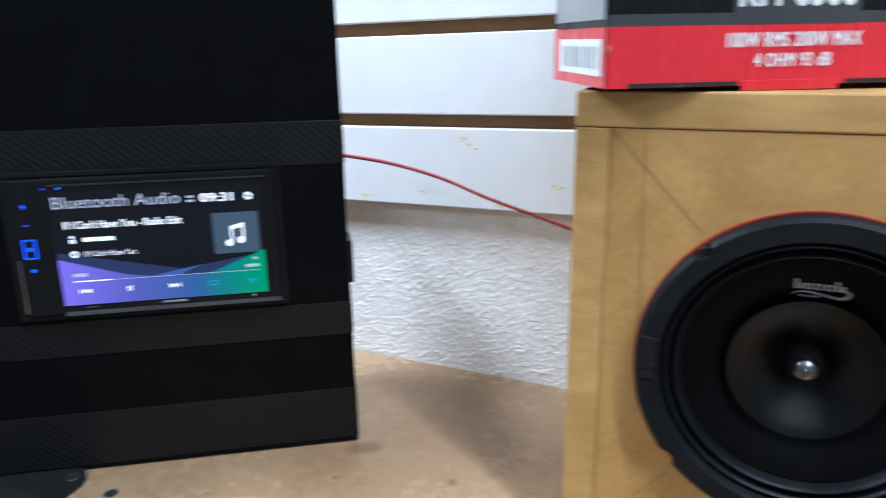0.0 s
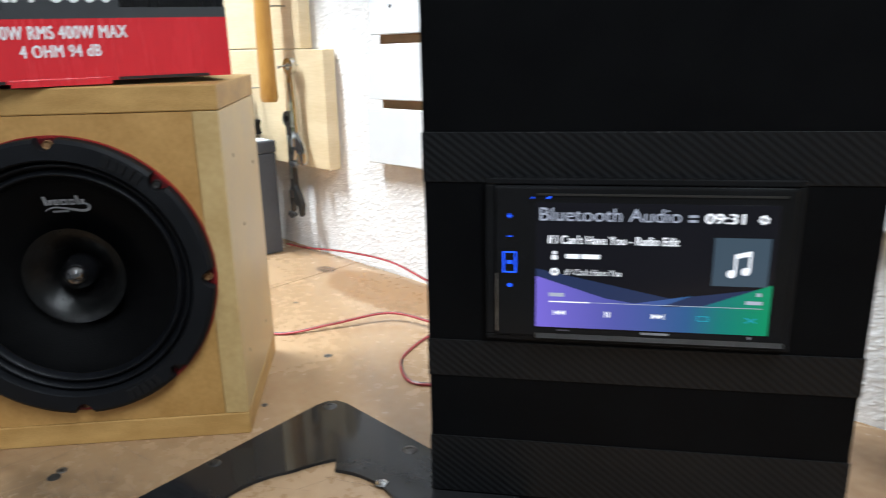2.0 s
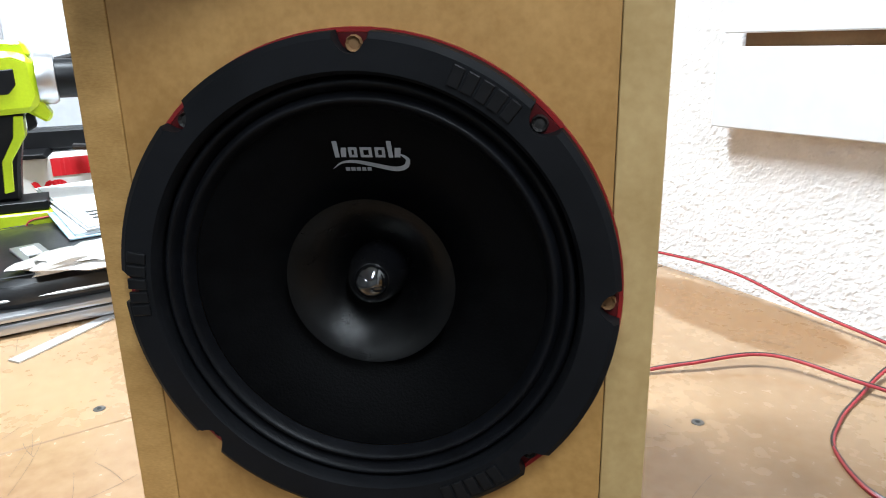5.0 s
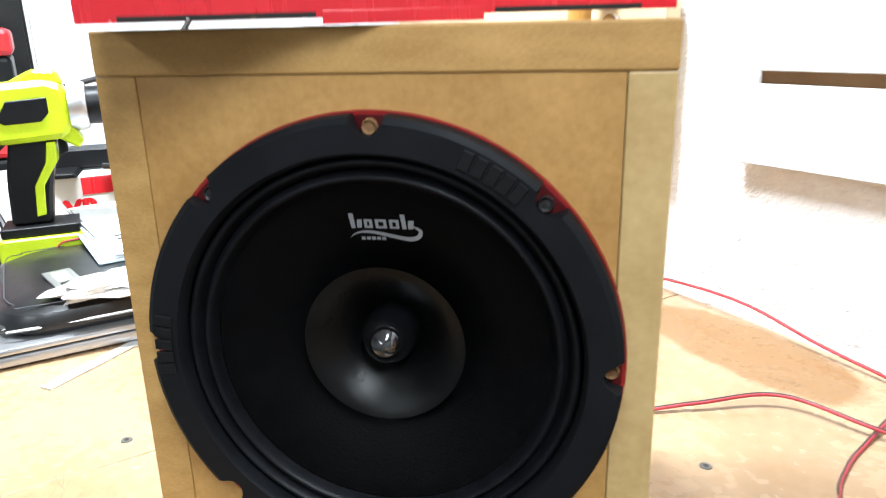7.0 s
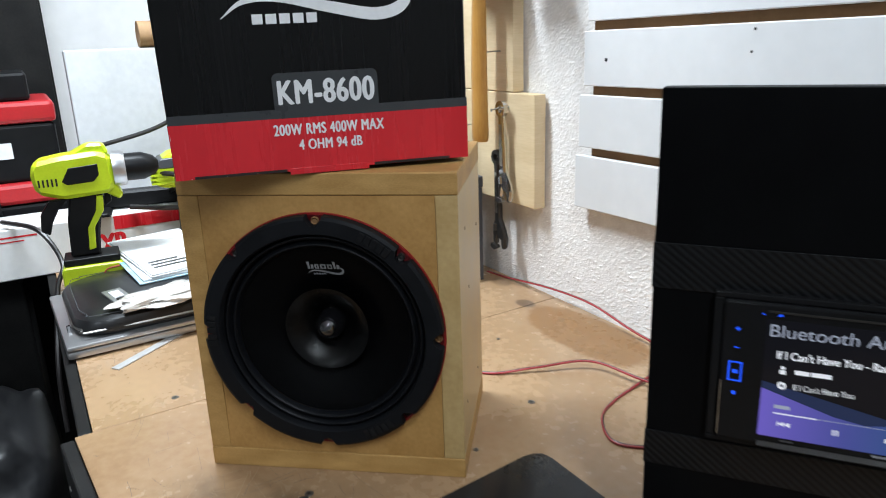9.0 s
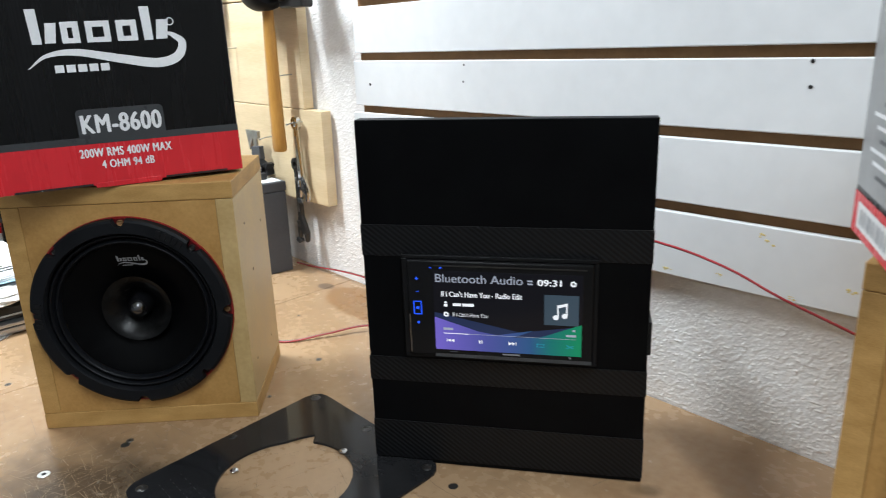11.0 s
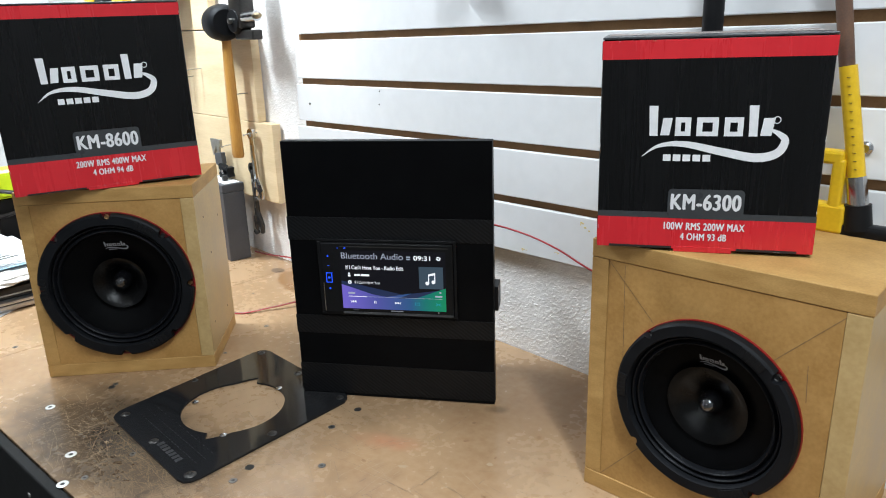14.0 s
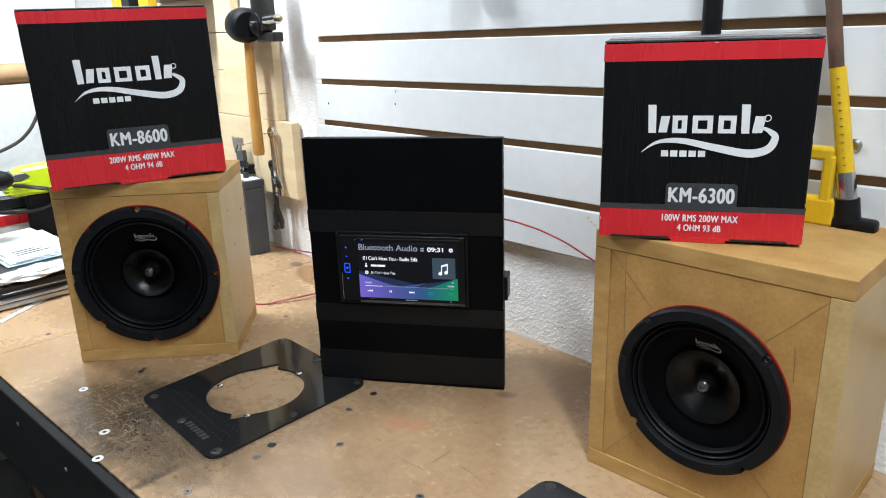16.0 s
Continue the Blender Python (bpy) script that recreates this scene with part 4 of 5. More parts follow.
rect(0.1461, 0.1467, 0.1325, 0.1361, E - 0.0002, bm)
part("forward_icon", bm, UI_WHITE, scr)
bm = bmesh.new()
for a, b, c, d in ((0.1665, 0.1735, 0.1322, 0.1328), (0.1665, 0.1735, 0.1352, 0.1358), (0.1665, 0.1671, 0.1322, 0.1358), (0.1729, 0.1735, 0.1322, 0.1358)):
    rect(a, b, c, d, E - 0.0002, bm)
part("repeat_icon", bm, UI_TEAL, scr)
bm = bmesh.new()
for s in (1, -1):
    sheet(((0.1945, 0.1340 + 0.0016 * s), (0.1955, 0.1340 + 0.0020 * s), (0.2020, 0.1340 - 0.0014 * s), (0.2012, 0.1340 - 0.0018 * s)), E - 0.0002, bm)
part("shuffle_icon", bm, UI_TEAL, scr)
bm = bmesh.new()
for a, b, c, d in ((0.0447, 0.0457, 0.1608, 0.1745), (0.0523, 0.0533, 0.1608, 0.1745), (0.0447, 0.0533, 0.1605, 0.1615), (0.0447, 0.0533, 0.1738, 0.1748), (0.0475, 0.0505, 0.1663, 0.1690)):
    rect(a, b, c, d, -0.0097, bm)
part("lit_key", bm, UI_BLUE, unit, "blue lit key")
part("plus_symbol", rect(0.0485, 0.0493, 0.1965, 0.1997, -0.0097, rect(0.0473, 0.0505, 0.1977, 0.1985, -0.0098)), UI_BLUE, unit, "small blue key symbol")
for name, pts in (("minus_symbol", ((0.0475, 0.1845), (0.0505, 0.1845), (0.0505, 0.1852), (0.0475, 0.1852))), ("eject_symbol", ((0.0620, 0.2095), (0.0645, 0.2095), (0.0632, 0.2108))),
                  ("mute_symbol", ((0.0715, 0.2092), (0.0745, 0.2097), (0.0745, 0.2110), (0.0725, 0.2108))), ("ring_symbol", disc(0.0492, 0.1520, 0.0014, 12))):
    part(name, sheet(pts, -0.0097), UI_BLUE, unit, "small blue key symbol")
part("maker_mark", rect(0.1330, 0.1500, 0.1214, 0.1230, -0.0100), LOGO_GREY, unit, "small silver bar")
part("type_mark", rect(0.0800, 0.0880, 0.1216, 0.1227, -0.0100), GREY_PLASTIC, unit)
part("type_mark", sheet(disc(0.1985, 0.1222, 0.0010, 12), -0.0100), LOGO_GREY, unit)


# ---- printed cartons ----
def carton(name, m, S, H, D, model, power, label, mid, foot, head, logo, lean=0.0):
    """A printed carton: front on the xz plane, origin at its front lower left corner."""
    root = thing(name, m, label, "carton", "cartons on the speakers")
    bm = box(0, S, 0, D, 0.001, H, 0.0018)
    for v in bm.verts:
        v.co.x -= lean * v.co.z / H * (1 - v.co.x / S)
        bulge = math.sin(math.pi * min(max(v.co.z / H, 0), 1)) * 0.001
        v.co.y -= bulge if v.co.y < D / 2 else 0
    part("shell", bm, BLACK_CARD, root, "glossy black card")

    def lx(x, z):
        return x - lean * z / H * (1 - x / S)

    def band(name, x0, x1, z0, z1, y, mat):
        return part(name, sheet([(lx(x0, z0), z0), (lx(x1, z0), z0), (lx(x1, z1), z1), (lx(x0, z1), z1)], y), mat, root)

    e = -0.0004
    r1, r2 = foot * H, head * H
    band("red_band", 0, S, 0.001, r1, e, RED_CARD)
    band("red_band", 0, S, r2, H - 0.0006, e, RED_CARD)
    band("grey_band", 0, S, r1, r1 + 0.030 * H, e, GREY_CARD)
    part("model_tab", sheet([(lx(x, z), z) for x, z in rounded((mid - 0.174) * S, (mid + 0.174) * S, r1, r1 + 0.146 * H, 0.02 * H)], e - 0.0002), GREY_CARD, root)
    words("model_print", model, mid * S, r1 + 0.045 * H, 0.315 * S, 0.076 * H, e - 0.0004, PRINT, root, 0.045, 0.5, True)
    words("power_print", power[0], mid * S, r1 - 0.056 * H, 0.370 * S, 0.036 * H, e - 0.0004, PRINT, root, 0.040, 0.5, True)
    words("power_print", power[1], mid * S, r1 - 0.107 * H, 0.212 * S, 0.034 * H, e - 0.0004, PRINT, root, 0.040, 0.5, True)
    mark(root, logo[0], logo[1], logo[2], e - 0.0004, PRINT)
    bm = bmesh.new()
    for k in range(16):
        a0, a1 = 2 * math.pi * k / 16, 2 * math.pi * (k + 1) / 16
        sheet([(logo[0] + 0.90 * logo[2] + r * math.cos(a), logo[1] + 0.118 * logo[2] + r * math.sin(a)) for r, a in ((0.020 * logo[2], a0), (0.027 * logo[2], a0), (0.027 * logo[2], a1), (0.020 * logo[2], a1))], e - 0.0004, bm)
    part("logo_ring", bm, PRINT, root)
    # sides: pale print over a red foot, and the small label
    for side, x in (("left", 0), ("right", S)):
        bm = bmesh.new()
        s = -1 if side == "left" else 1
        off = x + s * 0.0004
        bm.faces.new([bm.verts.new((off - (lean * z / H if x == 0 else 0), y, z)) for y, z in ((0.001, 0.001), (D - 0.001, 0.001), (D - 0.001, r1), (0.001, r1))])
        part("side_print", bm, RED_CARD, root)
        bm = bmesh.new()
        bm.faces.new([bm.verts.new((off - (lean * z / H if x == 0 else 0), y, z)) for y, z in ((0.001, r2), (D - 0.001, r2), (D - 0.001, H - 0.001), (0.001, H - 0.001))])
        part("side_print", bm, RED_CARD, root)
        bm = bmesh.new()
        z0, z1 = r1 + 0.02 * H, r2 - 0.01
        bm.faces.new([bm.verts.new((off - (lean * z / H if x == 0 else 0), y, z)) for y, z in ((0.004, z0), (D - 0.004, z0), (D - 0.004, z1), (0.004, z1))])
        part("side_label", bm, SIDE_GREY, root, "grey side print")
        bm = bmesh.new()
        bm.faces.new([bm.verts.new((off + s * 0.0004, y, z)) for y, z in ((0.006, 0.22 * r1), (D * 0.85, 0.22 * r1), (D * 0.85, 0.82 * r1), (0.006, 0.82 * r1))])
        part("side_sticker", bm, WHITE_CARD, root, "white code sticker")
        for k in range(9):
            bm = bmesh.new()
            y0 = 0.012 + k * 0.0075
            bm.faces.new([bm.verts.new((off + s * 0.0007, y, z)) for y, z in ((y0, 0.34 * r1), (y0 + 0.002 + 0.001 * (k % 3), 0.34 * r1), (y0 + 0.002 + 0.001 * (k % 3), 0.70 * r1), (y0, 0.70 * r1))])
            part("sticker_bar", bm, LOGO_GREY, root)
        for k in range(7):
            bm = bmesh.new()
            z = z0 + 0.012 + k * 0.0075
            bm.faces.new([bm.verts.new((off + s * 0.0003 - (lean * zz / H if x == 0 else 0), y, zz)) for y, zz in ((0.02, z), (D * (0.55 + 0.3 * ((k * 7) % 3) / 3), z), (D * (0.55 + 0.3 * ((k * 7) % 3) / 3), z + 0.0026), (0.02, z + 0.0026))])
            part("side_text_bar", bm, PRINT if k % 3 else GREY_CARD, root)
    # rubbed pale nicks along the edges of the card
    random.seed(len(model) + int(1000 * S))
    for k in range(12):
        edge, u, n, w = k % 4, random.random(), random.uniform(0.001, 0.005), random.uniform(0.0002, 0.0006)
        if edge < 2:
            x0 = lx(0.0006 if edge == 0 else S - 0.0006 - w, u * H)
            poly = [(x0, u * (H - n)), (x0 + w, u * (H - n)), (x0 + 0.6 * w, u * (H - n) + n), (x0, u * (H - n) + n)]
        else:
            z0 = H - 0.0012 - w if edge == 2 else 0.0015
            poly = [(u * (S - n), z0), (u * (S - n) + n, z0 + 0.4 * w), (u * (S - n) + n, z0 + w), (u * (S - n) + 0.2 * n, z0 + w)]
        part("rubbed_nick", sheet(poly, e - 0.0009), CARDBOARD if k % 3 == 0 else WHITE_CARD, root)
    # bottom tab, top flaps and tape
    part("bottom_tab", box(0.37 * S, 0.64 * S, -0.0010, -0.0002, -0.0014, 0.0035, 0.0002), RED_CARD, root)
    part("bottom_slot", box(0.06 * S, 0.36 * S, -0.0009, 0.0005, 0.0012, 0.0032), HOLE, root)
    part("bottom_slot", box(0.66 * S, 0.93 * S, -0.0009, 0.0005, 0.0012, 0.0032), HOLE, root)
    part("top_flap", box(-lean * 0.98, S, 0.0, D * 0.495, H + 0.0002, H + 0.0022, 0.0007), GREY_CARD, root, "dark grey top flap")
    part("top_flap", box(-lean * 0.98, S, D * 0.505, D, H + 0.0002, H + 0.0022, 0.0007), GREY_CARD, root, "dark grey top flap")
    part("packing_tape", box(0.004, S - 0.004, D * 0.32, D * 0.68, H + 0.0024, H + 0.0030), TAPE, root, "clear packing tape")
    return root


LCART = pose(0.0156, 0.1997, TOP + 0.2775, 0.8, -0.5, 73.9)
RCART = pose(0.6934, 0.5135, TOP + 0.2775, 0.4, -0.4, 30.5)
carton("product_carton", LCART, 0.2341, 0.2359, 0.150, "KM-8600", ("200W RMS 400W MAX", "4 OHM 94 dB"), "black and red printed carton standing askew on a speaker cabinet", 0.515, 0.183, 0.932, (0.0505, 0.1406, 0.1437), lean=0.002)
carton("product_carton", RCART, 0.1825, 0.184, 0.100, "KM-6300", ("100W RMS 200W MAX", "4 OHM 93 dB"), "smaller black and red printed carton on the pencilled cabinet", 0.506, 0.160, 0.912, (0.0386, 0.1030, 0.1165))


# ---- speaker cable ----
def twin_cable(name, points, label, away=(-0.0014, 0.0016, 0.0)):
    root = thing(name, pose(0, 0, 0), label, "cable", "speaker cables")
    part("red_core", tube(points, 0.0012, 8, 12), CABLE_RED, root, "red insulated wire", True)
    part("black_core", tube(points, 0.0012, 8, 12, offset=away), CABLE_BLACK, root, "black insulated wire", True)
    return root


Z = TOP + 0.0014
twin_cable("speaker_cable", ((-0.3473, 0.7260, 0.9014), (-0.3067, 0.7325, 0.9014), (-0.1966, 0.7307, 0.9160), (-0.1029, 0.7296, 0.9210), (-0.0227, 0.7286, 0.9100), (0.0510, 0.7248, 0.9050), (0.0845, 0.7020, 0.9080), (0.0694, 0.6874, 0.9060), (0.0792, 0.6286, 0.9014), (0.0889, 0.5942, 0.9014), (0.1064, 0.5618, 0.9014), (0.1466, 0.5392, 0.9014), (0.1748, 0.5674, 0.9014), (0.1647, 0.6182, 0.9014), (0.1179, 0.6772, 0.9040), (0.0844, 0.6990, 0.9140), (0.1083, 0.6769, 0.9550), (0.1399, 0.6757, 0.9930), (0.1544, 0.6738, 1.0300), (0.2069, 0.6408, 1.0600), (0.2724, 0.6012, 1.0550)), "thin red and black twin speaker cable looped on the bench")
twin_cable("speaker_cable", ((-0.1048, 0.4916, 0.9014), (-0.0424, 0.5181, 0.9014), (-0.0141, 0.5702, 0.9054), (0.0143, 0.6261, 0.9094), (0.0748, 0.6443, 0.9074), (0.1489, 0.6691, 0.9014), (0.2445, 0.6858, 0.9014), (0.3298, 0.6457, 0.9300), (0.3385, 0.6140, 1.0000)), "red and black twin speaker cable along the bench")
twin_cable("speaker_cable", ((0.3554, 0.6460, 1.0932), (0.3966, 0.6740, 1.1109), (0.4575, 0.6810, 1.1092), (0.5181, 0.6810, 1.0993), (0.5686, 0.6810, 1.0833), (0.6295, 0.6910, 1.0632), (0.6906, 0.7060, 1.0391), (0.7617, 0.7210, 1.0141)), "red twin cable drooping along the wall", (0.0, 0.0022, -0.0012))

# ---- tool boards on the wall ----
tagged(part("tool_board", box(-0.80, -0.2150, 0.7210, 0.7405, 1.032, 1.1940, 0.0012), PINE), "pale wooden tool board on the stucco wall", "tool board")
tagged(part("tool_board", box(-0.80, -0.2660, 0.7215, 0.7405, 1.1950, 1.375, 0.0012), PINE), "pale wooden upper tool board with nails", "tool board")
tagged(part("tool_board", box(-0.80, -0.425, 0.7215, 0.7405, 1.377, 1.75, 0.0012), PINE), "pale wooden top tool board", "tool board")


def nail(x, z, y0, out, drop):
    r = thing("wall_nail", pose(x, y0, z), "thin bent steel nail driven into the tool board", "nail", "nails in the boards")
    part("shank", tube(((0, 0.006, 0), (0, -out * 0.6, 0), (0, -out, -drop)), 0.0011, 7, 4), ZINC, r, "", True)
    part("head", lathe(((0, -0.0012), (0.0022, -0.0010), (0.0024, 0.0)), 10, centre=(0, -out, -drop)), ZINC, r)


for x, z, y0 in ((-0.4886, 1.2959, 0.7215), (-0.5328, 1.2781, 0.7215), (-0.2976, 1.2519, 0.7215), (-0.3769, 1.1399, 0.7215), (-0.2765, 1.1735, 0.7210)):
    nail(x, z, y0, 0.036 if x < -0.4 else 0.030, 0.002)

mallet = thing("rubber_mallet", pose(-0.296, 0.690, 1.380), "black rubber mallet with yellow wooden handle on the board", "mallet")
part("head", lathe(((0, -0.047), (0.024, -0.047), (0.029, -0.043), (0.034, -0.030), (0.035, 0.0), (0.034, 0.032), (0.029, 0.040), (0.024, 0.043), (0, 0.043)), 40), RUBBER, mallet, "black rubber head", True).matrix_local = pose(-0.016, 0.0, 0.010, 0, 0, 72)
bm = bmesh.new()
ring0 = None
for z, rx, ry, dx in ((0.03, 0.010, 0.008, 0.010), (-0.02, 0.0105, 0.0085, 0.010), (-0.08, 0.0125, 0.0095, 0.008), (-0.16, 0.0140, 0.0105, 0.006), (-0.225, 0.0145, 0.011, 0.006), (-0.250, 0.0150, 0.0115, 0.006), (-0.256, 0.013, 0.010, 0.006)):
    ring = [bm.verts.new((dx - 0.016 + rx * math.cos(2 * math.pi * k / 24), ry * math.sin(2 * math.pi * k / 24), z)) for k in range(24)]
    if ring0:
        for k in range(24):
            bm.faces.new((ring0[k], ring0[(k + 1) % 24], ring[(k + 1) % 24], ring[k]))
    else:
        bm.faces.new(ring)
    ring0 = ring
bm.faces.new(ring0)
part("handle", bm, HICKORY, mallet, "yellow varnished wooden handle", True)

punch = thing("hand_drill", pose(-0.2291, 0.690, 1.3977), "old black hand tool with a steel chuck hanging above the mallet", "hand tool")
part("body", box(-0.024, 0.020, -0.016, 0.016, -0.020, 0.11, 0.005), DARK_STEEL, punch, "dark brown painted casting", True)
part("cheek", lathe(((0, -0.020), (0.020, -0.018), (0.024, -0.010), (0.024, 0.010), (0, 0.012)), 28), SATIN_BLACK, punch, "", True).matrix_local = pose(-0.008, 0, -0.006)
part("chuck", rod((0.020, -0.006, 0.000), (0.062, -0.006, 0.002), 0.0105, 0.0100), STEEL, punch, "steel chuck", True)
part("chuck_tip", rod((0.062, -0.006, 0.002), (0.074, -0.006, 0.0025), 0.0060, 0.0040), BRASS, punch, "", True)
part("bolt", rod((-0.008, -0.026, -0.006), (-0.008, -0.018, -0.006), 0.005, seg=6), ZINC, punch)
part("lower_arm", box(-0.018, 0.048, -0.010, 0.012, -0.040, -0.022, 0.003), DARK_STEEL, punch)


def ring_end(bm, cx, cz, r_out, r_in, y0, y1, seg=24):
    for k in range(seg):
        a0, a1 = 2 * math.pi * k / seg, 2 * math.pi * (k + 1) / seg
        q = [[bm.verts.new((cx + r * math.cos(a), y, cz + r * math.sin(a))) for r in (r_in, r_out)] for a in (a0, a1) for y in (y0, y1)]
        (i00, o00), (i01, o01), (i10, o10), (i11, o11) = q
        bm.faces.new((i00, o00, o10, i10))
        bm.faces.new((i01, i11, o11, o01))
        bm.faces.new((o00, o01, o11, o10))
        bm.faces.new((i00, i10, i11, i01))


def adjustable_wrench(name, m, L, mat, label):
    root = thing(name, m, label, "wrench", "wrenches")
    bm = prism([(x, z) for x, z in ((-0.0058, -0.02 * L), (0.0058, -0.02 * L), (0.0075, -0.66 * L), (0.016, -0.76 * L), (0.022, -0.86 * L), (0.019, -0.98 * L), (0.010, -1.0 * L), (0.008, -0.90 * L), (0.0, -0.86 * L), (-0.004, -0.96 * L), (-0.012, -0.95 * L), (-0.013, -0.80 * L), (-0.007, -0.66 * L))], -0.004, 0.004, bevel=0.0026)
    part("body", bm, mat, root)
    part("handle_inlay", box(-0.0030, 0.0030, -0.0043, -0.0041, -0.60 * L, -0.16 * L), ZINC, root)
    bm = bmesh.new()
    ring_end(bm, 0, 0, 0.0115, 0.0055, -0.0035, 0.0035)
    part("hanging_eye", bm, mat, root, "", True)
    part("jaw", prism([(-0.018, -0.955 * L), (-0.004, -0.965 * L), (-0.001, -0.99 * L), (-0.011, -1.03 * L), (-0.020, -1.0 * L)], -0.0035, 0.0035, bevel=0.0008), mat, root)
    part("worm_screw", rod((-0.004, -0.001, -0.80 * L), (-0.004, -0.001, -0.72 * L), 0.0058, seg=14), mat, root, "", True)
    return root


adjustable_wrench("adjustable_wrench", pose(-0.276, 0.708, 1.172, 0, -2, 0), 0.137, STEEL, "chrome adjustable wrench hanging on a nail")
adjustable_wrench("adjustable_wrench", pose(-0.294, 0.712, 1.099, 0, -1, 0), 0.142, DARK_STEEL, "blackened adjustable wrench hanging below the chrome one")

caliper = thing("calliper", pose(-0.410, 0.700, 1.135), "grey steel calliper hanging on the tool board", "calliper")
part("beam", box(-0.006, 0.006, -0.002, 0.002, -0.10, 0.015, 0.0006), ZINC, caliper)
part("jaw", prism([(-0.03, 0.015), (0.014, 0.015), (0.014, 0.0), (-0.006, 0.0), (-0.022, -0.022)], -0.003, 0.003, bevel=0.0006), ZINC, caliper)
part("slide", prism([(-0.012, -0.015), (0.018, -0.012), (0.020, -0.035), (0.010, -0.045), (-0.012, -0.040)], -0.005, 0.005, bevel=0.0008), GREY_PLASTIC, caliper)
clamp = thing("spring_clamp", pose(-0.375, 0.695, 1.085), "small black spring clamp behind the battery", "clamp")
for s in (1, -1):
    part("arm", prism([(-0.020, 0.016 * s), (0.016, 0.003 * s), (0.022, -0.010 * s), (0.012, -0.012 * s), (-0.022, 0.004 * s)], -0.008, 0.008, bevel=0.0015), SATIN_BLACK, clamp)
part("pivot", rod((0, -0.011, 0), (0, 0.011, 0), 0.004), STEEL, clamp)

battery = thing("battery_case", pose(-0.323, 0.655, TOP, 0, 0, 85), "slate grey battery case standing against the wall", "battery")
part("case", box(-0.001, 0.046, 0.0, 0.11, 0, 0.150, 0.002), GREY_PLASTIC, battery)
part("lid", box(-0.002, 0.047, -0.001, 0.111, 0.1505, 0.168, 0.002), GREY_PLASTIC, battery)
part("top_label", box(0.006, 0.040, 0.004, 0.10, 0.1683, 0.1687), PAPER, battery, "white top label")
for y in (0.03, 0.09):
    part("terminal", box(0.016, 0.026, y, y + 0.010, 0.1688, 0.180, 0.001), DARK_STEEL, battery)

# ---- tools hanging on the slotted panel ----
saw = thing("hacksaw", pose(0.818, 0.704, 1.192, 0, 0, 0), "yellow hacksaw with a rusty bar hanging head-down on the slotted panel", "saw")
part("upper_bar", rod((-0.010, 0, 0.25), (0.010, 0, 0.135), 0.0072, 0.0068), RUST, saw, "rusty brown bar", True)
part("frame_bar", rod((0.010, 0, 0.140), (0.033, 0, 0.028), 0.0078, 0.0078), YELLOW, saw, "chipped yellow painted bar", True)
bm = bmesh.new()
for k in range(14):
    box(0.013 + 0.0015 * k, 0.0155 + 0.0015 * k, -0.0083, -0.0070, 0.130 - 0.0075 * k, 0.1304 - 0.0075 * k, 0, bm)
part("scale_marks", bm, DARK_STEEL, saw)
part("ferrule", rod((0.030, 0, 0.040), (0.036, 0, 0.010), 0.0088, 0.0092), STEEL, saw, "bright steel ferrule", True)
part("grip_end", rod((0.035, 0, 0.014), (0.038, 0, -0.010), 0.0115, 0.0125), SATIN_BLACK, saw, "black grip end", True)
part("foot", box(0.010, 0.066, -0.008, 0.008, -0.018, -0.004, 0.004), SATIN_BLACK, saw, "black foot", True)
bm = box(-0.028, 0.027, -0.009, 0.009, -0.016, 0.012, 0.003)
box(-0.028, 0.020, -0.0085, 0.0085, 0.050, 0.063, 0.003, bm)
box(0.010, 0.022, -0.0085, 0.0085, 0.008, 0.056, 0.003, bm)
part("handle", bm, YELLOW, saw, "yellow pierced handle")
part("handle_bolt", rod((-0.002, -0.0105, -0.002), (-0.002, -0.006, -0.002), 0.0030), HOLE, saw)

bar = thing("hanging_tool", pose(0.695, 0.706, 1.30), "black tubular tool handle hanging on the slotted panel", "hand tool")
part("tube", rod((0, 0, -0.10), (-0.002, 0, 0.25), 0.0105, 0.0105), SATIN_BLACK, bar, "", True)
part("collar", rod((0, 0, 0.118), (0, 0, 0.130), 0.0125), DARK_STEEL, bar, "", True)
hook = thing("hanging_plier", pose(0.329, 0.702, 1.47), "dark steel pliers hanging high on the slotted panel", "pliers")
part("jaws", prism([(-0.026, -0.045), (0.018, -0.052), (0.028, -0.046), (0.020, -0.02), (0.012, 0.0), (-0.012, 0.0), (-0.022, -0.02)], -0.006, 0.006, bevel=0.0015), DARK_STEEL, hook)
for s in (1, -1):
    part("grip", tube(((0.004 * s, 0, 0), (0.018 * s, 0, 0.04), (0.022 * s, 0, 0.11)), 0.006, 10, 6), RED_PLASTIC, hook, "", True)

# ---- clutter at the far end of the bench ----
laptop = thing("laptop", pose(-0.362, 0.105, TOP, 0, 0, 2), "closed silver laptop lying on the bench under a leather pouch", "laptop")
part("base", box(-0.235, 0.0, 0.0, 0.33, 0.002, 0.012, 0.003), SILVER, laptop, "brushed aluminium shell", True)
part("lid", box(-0.235, 0.0, 0.0, 0.33, 0.0128, 0.0190, 0.0025), SILVER, laptop, "brushed aluminium lid", True)
part("gap", box(-0.232, -0.003, 0.003, 0.327, 0.0115, 0.0132), HOLE, laptop)
for x, y in ((-0.21, 0.03), (-0.02, 0.03), (-0.21, 0.30), (-0.02, 0.30)):
    part("rubber_foot", box(x - 0.006, x + 0.006, y - 0.006, y + 0.006, 0.0, 0.0025), RUBBER, laptop)

